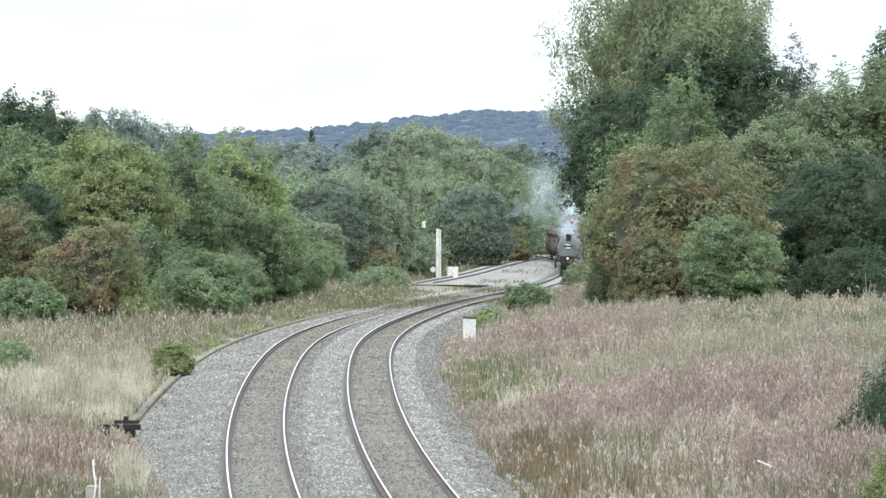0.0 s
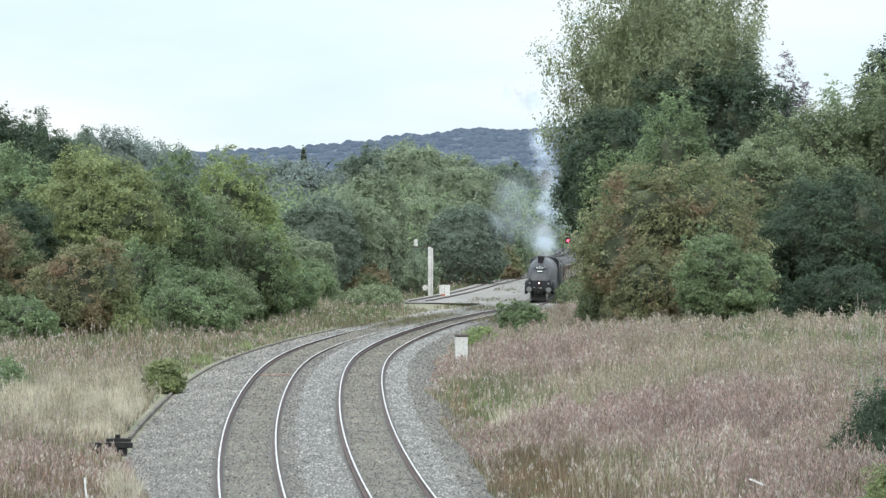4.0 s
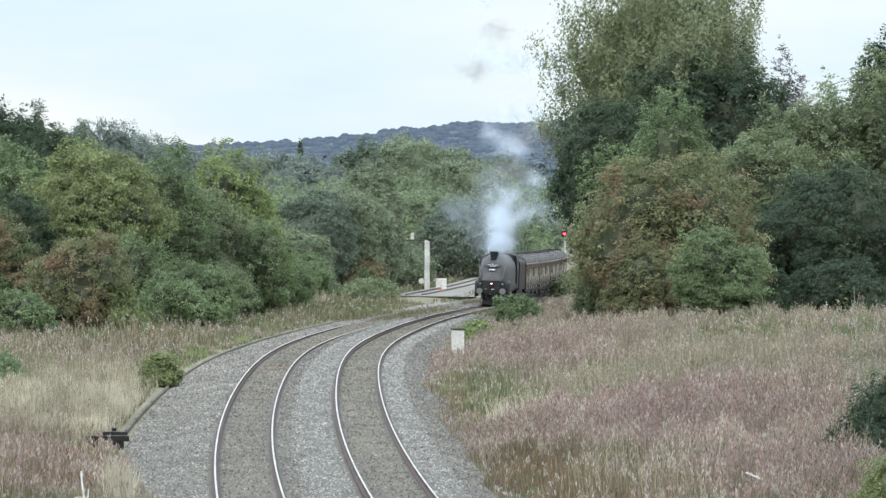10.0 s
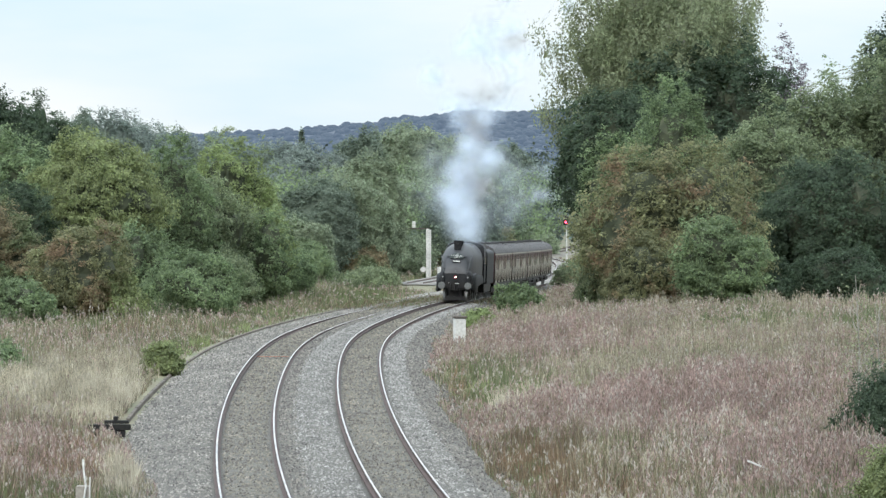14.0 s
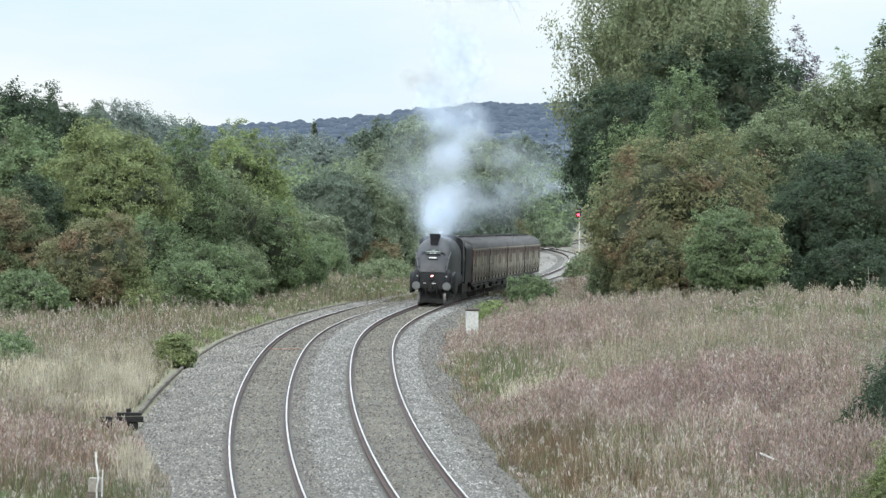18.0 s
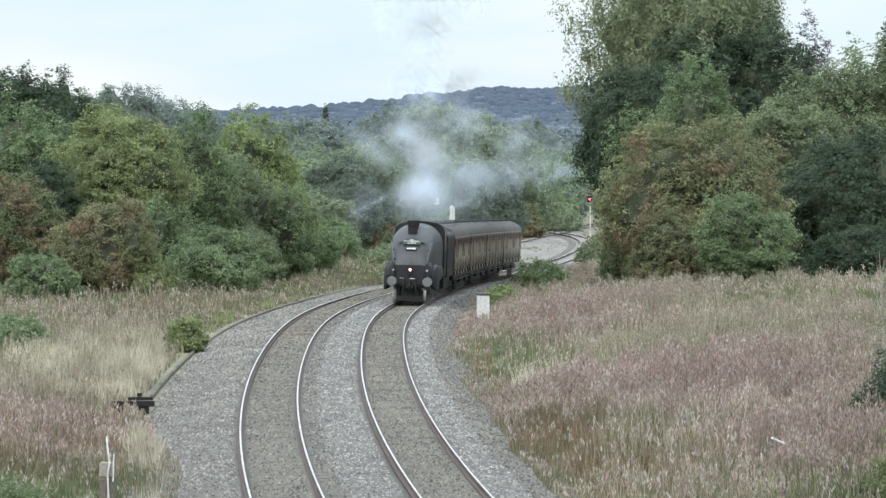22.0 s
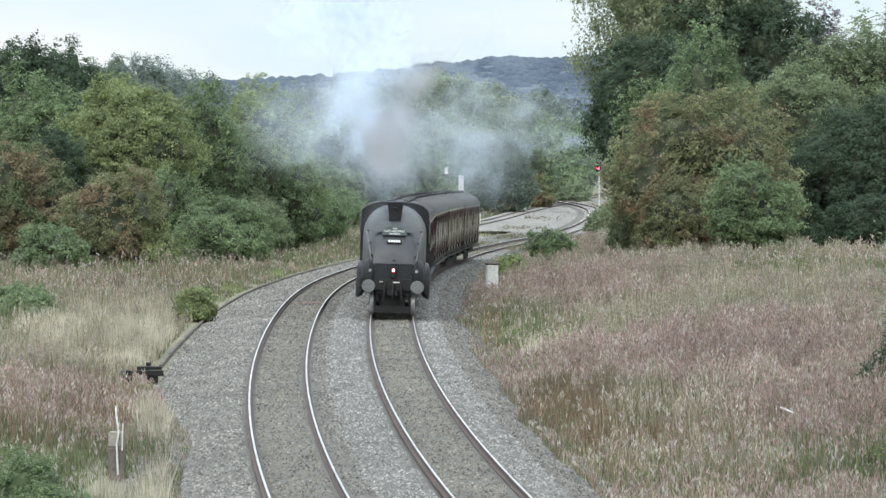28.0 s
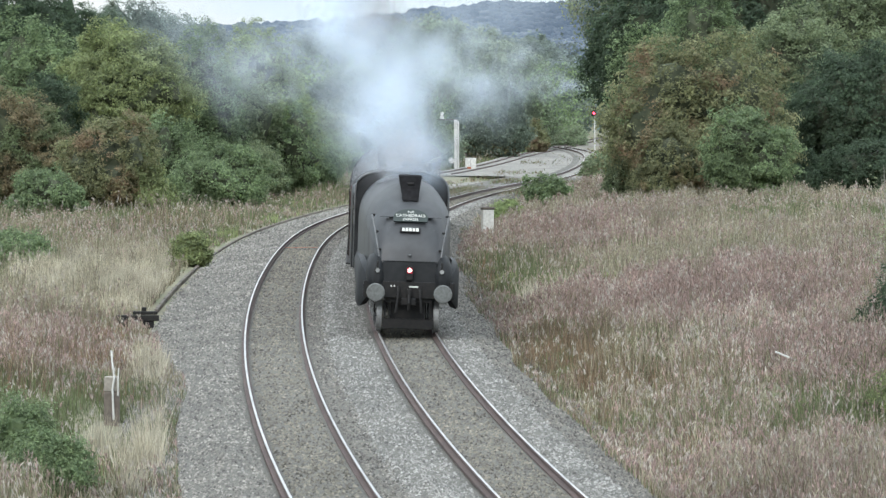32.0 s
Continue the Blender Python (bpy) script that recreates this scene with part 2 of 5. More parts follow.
# ---- mesh helpers ----
class Solid:
    """Collects vertices and faces of one part."""

    def __init__(self):
        self.v, self.f = [], []

    def add(self, verts, faces):
        k = len(self.v)
        self.v += [tuple(p) for p in verts]
        self.f += [tuple(k + i for i in q) for q in faces]
        return self

    def box(self, x0, x1, y0, y1, z0, z1, c=0.0):
        """A box with its edges along x chamfered by c."""
        if c <= 0:
            p = [(y0, z0), (y1, z0), (y1, z1), (y0, z1)]
        else:
            p = [(y0 + c, z0), (y1 - c, z0), (y1, z0 + c), (y1, z1 - c), (y1 - c, z1), (y0 + c, z1), (y0, z1 - c), (y0, z0 + c)]
        n = len(p)
        e = min(c, (x1 - x0) * 0.2)
        yc, zc = (y0 + y1) / 2, (z0 + z1) / 2
        rings = [(x0, 1.0), (x1, 1.0)] if c <= 0 else [(x0, 0.0), (x0 + e, 1.0), (x1 - e, 1.0), (x1, 0.0)]
        v = []
        for x, full in rings:
            for y, z in p:
                if not full:
                    y, z = yc + (y - yc) * (1 - 2 * c / max(y1 - y0, 1e-6) * 0.8), zc + (z - zc) * (1 - 2 * c / max(z1 - z0, 1e-6) * 0.8)
                v.append((x, y, z))
        f = [tuple(range(n - 1, -1, -1)), tuple(range(len(v) - n, len(v)))]
        for r in range(len(rings) - 1):
            for i in range(n):
                j = (i + 1) % n
                f.append((r * n + i, r * n + j, (r + 1) * n + j, (r + 1) * n + i))
        return self.add(v, f)

    def tube(self, points, radii, n=10, caps=True):
        """A tapered round tube through the points."""
        pts = [Vector(p) for p in points]
        radii = radii if hasattr(radii, "__len__") else [radii] * len(pts)
        v, f = [], []
        for i, p in enumerate(pts):
            d = (pts[min(i + 1, len(pts) - 1)] - pts[max(i - 1, 0)]).normalized()
            a = d.orthogonal().normalized() if abs(d.z) > 0.95 else d.cross(Vector((0, 0, 1))).normalized()
            b = d.cross(a)
            for k in range(n):
                w = 2 * math.pi * k / n
                v.append(p + (a * math.cos(w) + b * math.sin(w)) * radii[i])
        for i in range(len(pts) - 1):
            for k in range(n):
                j = (k + 1) % n
                f.append((i * n + k, i * n + j, (i + 1) * n + j, (i + 1) * n + k))
        if caps:
            f += [tuple(range(n - 1, -1, -1)), tuple(range(len(v) - n, len(v)))]
        return self.add(v, f)

    def loft(self, rings, closed=True, caps=True):
        """Skin over rings of equally many points."""
        n = len(rings[0])
        v = [p for r in rings for p in r]
        f = []
        for i in range(len(rings) - 1):
            for k in range(n if closed else n - 1):
                j = (k + 1) % n
                f.append((i * n + k, i * n + j, (i + 1) * n + j, (i + 1) * n + k))
        if caps:
            f += [tuple(range(n - 1, -1, -1)), tuple(range(len(v) - n, len(v)))]
        return self.add(v, f)

    def mesh(self, name, mat, smooth=False):
        me = bpy.data.meshes.new(name)
        me.from_pydata(self.v, [], self.f)
        bm = bmesh.new()
        bm.from_mesh(me)
        bmesh.ops.recalc_face_normals(bm, faces=bm.faces)
        bm.to_mesh(me)
        bm.free()
        me.materials.append(mat)
        if smooth:
            me.polygons.foreach_set("use_smooth", [True] * len(me.polygons))
            me.set_sharp_from_angle(angle=radians(35))
        return me


def part(name, solid, mat, parent, label="", smooth=False):
    ob = new(name, solid.mesh(name, mat, smooth) if isinstance(solid, Solid) else solid)
    ob.parent = parent
    return tagged(ob, label=label)


def thing(name, label, category, group="", m=None, kind=""):
    ob = new(name)
    ob.empty_display_size = 0.2
    if m is not None:
        ob.matrix_basis = m
    return tagged(ob, label=label, category=category, group=group, kind=kind)


def soup(name, verts, size, mat):
    """A mesh of loose polygons from an array of shape (count, size, 3)."""
    verts = np.asarray(verts, dtype=np.float32)
    count = len(verts)
    me = bpy.data.meshes.new(name)
    me.vertices.add(count * size)
    me.vertices.foreach_set("co", verts.reshape(-1))
    me.loops.add(count * size)
    me.loops.foreach_set("vertex_index", np.arange(count * size, dtype=np.int32))
    me.polygons.add(count)
    me.polygons.foreach_set("loop_start", np.arange(0, count * size, size, dtype=np.int32))
    me.update(calc_edges=True)
    me.materials.append(mat)
    return me


# ---- the line: curvature (per 100 m) at stations along the near track ----
STATIONS = [-60, 0, 45, 90, 135, 180, 225, 270, 315, 360, 410, 470, 545, 700]
CURVATURE = [0.2, 0.2315, 0.1613, 0.0907, 0.0386, 0.1055, 0.0241, 0.0639, 0.0031, -0.0217, -0.023, -0.0945, -0.17, 0.08]
SPACING = 3.45
CANT = 1.9
LS = np.arange(-60, 701, 1.0)
_k = np.interp(LS, STATIONS, CURVATURE)
_h = np.concatenate([[0], np.cumsum((_k[1:] + _k[:-1]) / 2)]) / 100
LH = _h - _h[60] - 0.193
_m = (LH[1:] + LH[:-1]) / 2
LX = np.concatenate([[0], np.cumsum(np.sin(_m))])
LY = np.concatenate([[0], np.cumsum(np.cos(_m))])
LX, LY = LX - LX[60] + 8.558, LY - LY[60] + 23.47
_u = np.clip(LS, 0, 480)
LZ = 0.0256 * _u - 0.0127 * _u * _u / 100 + 0.0015 * _u ** 3 / 1e4


def line(s, off=0.0, up=0.0):
    """A point beside the near track: s along it, off to the right of its middle, up over the rail heads."""
    h = np.interp(s, LS, LH)
    return (np.interp(s, LS, LX) + np.cos(h) * off, np.interp(s, LS, LY) - np.sin(h) * off, np.interp(s, LS, LZ) + up)


def far_drop(s):
    """The far track lies a little lower round the bend."""
    return -0.0953 * np.clip(np.asarray(s) / 100 - 1.14, 0, 1.8) ** 2


def ground_z(x, y):
    x, y = np.asarray(x, float), np.asarray(y, float)
    s = np.interp(y, LY, LS)
    h = np.interp(s, LS, LH)
    side = (x - np.interp(s, LS, LX)) * np.cos(h)
    base = np.interp(s, LS, LZ) * np.clip(1 - np.abs(side) / 160, 0, 1)
    profile = np.interp(side, [-400, -60, -22, -9, -7.0, -5.8, 2.4, 3.2, 6.5, 11, 22, 60, 400],
                        [0.5, 0.3, -0.1, -0.3, -0.45, -0.75, -0.75, -0.5, -0.15, 0.35, 0.75, 1.1, 1.5])
    calm = np.clip((500 - y) / 90, 0, 1)
    side_flat = np.clip(np.abs(side + 1.7) / 6 - 0.8, 0, 1)
    wave = 0.12 * np.sin(x * 0.31 + y * 0.13) * np.sin(y * 0.21 - x * 0.08) + 0.05 * np.sin(x * 1.1) * np.cos(y * 0.9)
    swell = 0.26 * np.sin(y * 0.19 + x * 0.1 + 0.6 * np.sin(x * 0.35)) * np.clip((side - 4) / 4, 0, 1) * np.clip((230 - y) / 40, 0, 1)
    return base + profile * calm + (1 - calm) * np.minimum(profile, -0.55) + (wave * side_flat + swell) * calm


# ---- ground ----
def build_ground():
    xs = np.unique(np.concatenate([np.arange(-60, 80, 1.0), np.arange(-400, -60, 20), np.arange(80, 420, 20), [-3500, -1500, -800, 800, 1500, 3500]]))
    ys = np.unique(np.concatenate([np.arange(40, 700, 2.0), np.arange(-60, 40, 5), np.arange(700, 1400, 50), [-3000, -800, -200, 1800, 3000, 4900]]))
    gx, gy = np.meshgrid(xs, ys)
    gz = ground_z(gx, gy)
    nx, ny = len(xs), len(ys)
    me = bpy.data.meshes.new("ground")
    i = (np.arange(ny - 1)[:, None] * nx + np.arange(nx - 1)[None, :]).reshape(-1)
    me.from_pydata(np.stack([gx, gy, gz], -1).reshape(-1, 3).tolist(), [], np.stack([i, i + 1, i + nx + 1, i + nx], 1).tolist())
    me.materials.append(M_SOIL)
    tagged(new("ground", me), "rough ground with dry grass and weeds", "ground", kind="structure")


build_ground()


def strip(offsets, ups, s0, s1, step, drop=False):
    """A long skin along the line through the given cross profile."""
    rings = []
    for s in np.arange(s0, s1 + 0.01, step):
        d = float(far_drop(s)) if drop else 0.0
        rings.append([line(s, o, u + d) for o, u in zip(offsets, ups)])
    return Solid().loft(rings, closed=False, caps=False)


# ballast bed under both tracks, shouldered at each side
bed = strip([-7.4, -6.6, -5.6, -4.9, -2.1, -1.7, -1.3, 1.35, 1.75, 2.7, 3.2], [-0.75, -0.48, -0.36, -0.17, -0.17, -0.07, -0.17, -0.18, -0.2, -0.5, -0.85], -20, 560, 2.0)
ballast = new("ballast_bed", bed.mesh("ballast_bed", M_BALLAST))
tagged(ballast, "grey crushed stone ballast under the two tracks", "ballast", kind="structure")


def rail(off, s0, s1, drop, parent):
    """One flat-bottom rail: rusty web and foot, polished head."""
    c = 0.025 if off in (-G, -SPACING - G) else -0.025
    web = [(-0.024, -0.002), (-0.035, -0.012), (-0.035, -0.045), (-0.01, -0.055), (-0.012, -0.085), (-0.085, -0.115), (-0.085, -0.165),
           (0.085, -0.165), (0.085, -0.115), (0.012, -0.085), (0.01, -0.055), (0.035, -0.045), (0.035, -0.012), (0.024, -0.002)]
    head = [(-0.023, -0.0025), (-0.018, 0.001), (0.018, 0.001), (0.023, -0.0025)]
    for name, shape, mat, label in (("rail_web", web, M_RAIL_SIDE, "rust-brown web and foot"), ("rail_head", head, M_RAIL_TOP, "polished running head")):
        sol = strip([off + p[0] for p in shape], [p[1] + c for p in shape], s0, s1, 2.0, drop)
        part(name, sol, mat, parent, label)


G = 0.7525
near_track = thing("railway_track", "curved track with polished steel rails, carrying the train", "railway track", "tracks")
far_track = thing("railway_track", "curved track with polished steel rails, empty", "railway track", "tracks")
for parent, mid, drop in ((near_track, 0.0, False), (far_track, -SPACING, True)):
    for side in (-G, G):
        rail(mid + side, -20, 552, drop, parent)


# ---- trees ----
def leaves(rng, centres, radii, count, size, droop=0.0, three=False, far=1.8):
    """Pointed leaves scattered over ellipsoid clumps; returns (n, 4, 3), or (n, 3, 3)."""
    centres, radii = np.asarray(centres), np.asarray(radii)
    area = (radii.prod(1)) ** (2 / 3)
    pick = rng.choice(len(centres), count, p=area / area.sum())
    d = rng.normal(size=(count, 3))
    d /= np.linalg.norm(d, axis=1)[:, None]
    r = 0.2 + 0.5 * np.abs(rng.normal(size=count)) + 0.3 * rng.random(count)
    pos = centres[pick] + d * radii[pick] * np.minimum(r, far)[:, None]
    pos[:, 2] -= droop * rng.random(count) ** 2
    out = pos - centres.mean(0)
    out /= np.linalg.norm(out, axis=1)[:, None] + 1e-6
    nrm = d * 0.3 + out * 0.8 + rng.normal(size=(count, 3)) * 0.5 + np.array([0, 0, 0.4])
    nrm /= np.linalg.norm(nrm, axis=1)[:, None]
    a = np.cross(nrm, rng.normal(size=(count, 3)))
    if droop:
        a[:, 2] -= 0.8
    a /= np.linalg.norm(a, axis=1)[:, None] + 1e-6
    b = np.cross(nrm, a)
    ln = size * (0.5 + rng.random(count))[:, None]
    wd = ln * (0.6 if droop else 0.55 + 0.3 * rng.random(count)[:, None])
    if three:
        return np.stack([pos - a * ln * 0.5 - b * wd * 0.3, pos + a * ln * 0.5, pos + b * wd * 0.7], 1)
    return np.stack([pos - a * ln * 0.5, pos + b * wd * 0.5 - nrm * ln * 0.1, pos + a * ln * 0.5, pos - b * wd * 0.5 - nrm * ln * 0.1], 1)


HABIT = {  # foot of the crown, squareness, height of the widest part, depth of the lumps, size of a sprig, looseness
    "shrub": (0.0, 2.2, 0.35, 1.2, 0.075, 0.3), "haw": (0.0, 2.2, 0.36, 1.4, 0.05, 0.22), "ash": (0.3, 2.1, 0.52, 1.7, 0.05, 0.24),
    "birch": (0.1, 2.1, 0.5, 1.3, 0.04, 0.4), "pine": (0.15, 2.0, 0.3, 1.5, 0.06, 0.3), "round": (0.0, 2.3, 0.42, 1.35, 0.048, 0.2), "oak": (0.26, 2.4, 0.5, 1.0, 0.05, 0.16), "spire": (0.0, 2.0, 0.32, 1.0, 0.06, 0.25)}


class Crown:
    """The lumpy outline of a crown: width w, height h, lumps at three sizes."""

    def __init__(self, rng, shape, w, h):
        self.low, self.p, mid, self.deep, self.sprig, self.loose = HABIT[shape]
        self.w, self.h, self.shape, self.inner = w, h, shape, 0.68
        self.zc = h * (self.low + (1 - self.low) * mid)
        self.up, self.down = h - self.zc, max(self.zc - h * self.low, 0.3)
        self.k = [(rng.normal(size=3) * f, rng.uniform(0, 6.28), a) for f, a in [(1.6, 0.07)] * 3 + [(3.8, 0.06)] * 4 + [(9.0, 0.035)] * 6]

    def surface(self, d):
        """The outline's point in each direction."""
        p = self.p
        r = (np.abs(d) ** p).sum(1) ** (-1 / p)
        r = r * (1 + self.deep * sum(a * np.sin(d @ k + ph) for k, ph, a in self.k))
        out = d * r[:, None] * np.array([self.w / 2, self.w / 2, 1.0])
        out[:, 2] *= np.where(out[:, 2] > 0, self.up, self.down)
        if self.shape in ("pine", "spire"):
            out[:, :2] *= np.clip(1 - out[:, 2] / (self.up * 1.08), 0.06, 1.25)[:, None]
        return out


def crown_sprigs(rng, crown):
    """Sprigs set close together over the outline: centres and radii."""
    q0 = min(max(crown.w * crown.sprig, 0.2), 0.6)
    skin = math.pi * crown.w * (crown.w * 0.5 + (crown.up + crown.down) * 0.8)
    n = int(min(3.4 * skin / (math.pi * q0 * q0), 3600))
    d = rng.normal(size=(n, 3))
    d /= np.linalg.norm(d, axis=1)[:, None]
    at = crown.surface(d) * (1.03 - crown.loose * rng.random(n))[:, None] * np.array([0.96, 0.96, 0.95])
    at[:, 2] = np.maximum(at[:, 2] + crown.zc, q0 * 0.4)
    q = q0 * rng.uniform(0.55, 1.35, n)
    return at, np.stack([q, q, q * (1.5 if crown.shape == "birch" else 0.75)], 1)


def crown_core(rng, crown):
    """The dense leafy inside of a crown, lumpy all over."""
    rings = []
    inner = 0.66 if crown.shape == "birch" else crown.inner
    for i in range(17):
        t = math.pi * (-0.46 + 0.88 * i / 16)
        d = np.array([(math.cos(t) * math.cos(a), math.cos(t) * math.sin(a), math.sin(t)) for a in [2 * math.pi * k / 30 for k in range(30)]])
        v = crown.surface(d) * inner * (1 + 0.035 * rng.normal(size=30))[:, None]
        v[:, 2] = np.maximum(v[:, 2] + crown.zc, 0.0)
        rings.append([tuple(p) for p in v])
    return Solid().loft(rings)


def plant(x, y, width, top, mat, shape, label, category, seed):
    rng = np.random.default_rng(seed)
    z0 = float(ground_z(x, y)) - 0.05
    h = top - z0
    name = {"hawthorn": "hawthorn", "bush": "bush", "birch tree": "birch_tree", "pine tree": "pine_tree", "conifer": "conifer"}.get(category, "tree")
    tree = thing(name, label, category, "trees and bushes", pose(x, y, z0))
    crown = Crown(rng, shape, width, h)
    if y > 330:  # far crowns close up to a dense mass
        crown.inner, crown.loose, crown.deep = 0.82, crown.loose * 0.7, 0.85
    c, r = crown_sprigs(rng, crown)
    bark = M_BARK_PALE if shape in ("birch", "ash") else M_BARK
    if shape in ("shrub", "haw"):
        for k in range(5):
            a = k * 1.26 + rng.random()
            e = Vector((math.cos(a) * width * 0.26, math.sin(a) * width * 0.26, h * 0.62))
            part("stem", Solid().tube([(0.15 * math.cos(a), 0.15 * math.sin(a), -0.05), e * 0.5 + Vector((0, 0, h * 0.06)), e], [0.012 * h + 0.015, 0.008 * h + 0.01, 0.008], 6), bark, tree)
    else:
        t0 = 0.018 * h + 0.03
        lean = Vector((rng.normal() * 0.3, rng.normal() * 0.3, 0))
        mid, tip = lean + Vector((0, 0, h * 0.45)), lean * 1.6 + Vector((0, 0, h * 0.86))
        part("trunk", Solid().tube([(0, 0, -0.1), (0.02, 0, h * 0.12), mid, tip], [t0 * 1.3, t0, t0 * 0.55, 0.02], 9), bark, tree)
        for k in range(7):
            a = k * 2.4 + rng.random()
            z = h * (0.22 + 0.065 * k)
            e = Vector((math.cos(a) * width * 0.3, math.sin(a) * width * 0.3, z + h * 0.17))
            part("limb", Solid().tube([(lean.x * z / h * 1.7, lean.y * z / h * 1.7, z), (e.x * 0.45, e.y * 0.45, z + h * 0.07), e], [t0 * 0.4, t0 * 0.26, 0.015], 6), bark, tree)
        if shape == "ash":
            for k in range(5):
                a = math.radians(60 + 15 * k)
                part("limb", Solid().tube([(0, -0.1, h * 0.1), (math.cos(a) * width * 0.14, -width * 0.2, h * 0.3), (math.cos(a) * width * 0.34, -width * 0.33, h * 0.56)], [t0 * 0.5, t0 * 0.36, 0.02], 6), bark, tree)
    size = (0.00046 * y + 0.016) * (1.1 if shape == "birch" else 1.0)
    skin = math.pi * width * (width * 0.5 + h * (1 - HABIT[shape][0]) * 0.75)
    need = skin * (2.8 if shape == "birch" else 2.2 if y < 330 else 1.9) / (size * size * 0.3)
    count = int(min(need, 190000 if shape == "birch" else 72000))
    size *= min(math.sqrt(need / count), 2.0)
    tri = leaves(rng, c, r, count, size, 0.7 if shape == "birch" else 0.0, True, 1.5 if shape == "birch" else 1.15)
    part("crown", soup("crown", tri[(tri[:, 0, 1] < width * 0.1) | (rng.random(count) < 0.3)], 3, mat), mat, tree)
    # near crowns get the dark core, with the leaf-gap shade in its colour
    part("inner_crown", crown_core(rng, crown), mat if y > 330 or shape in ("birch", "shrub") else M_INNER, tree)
    return tree


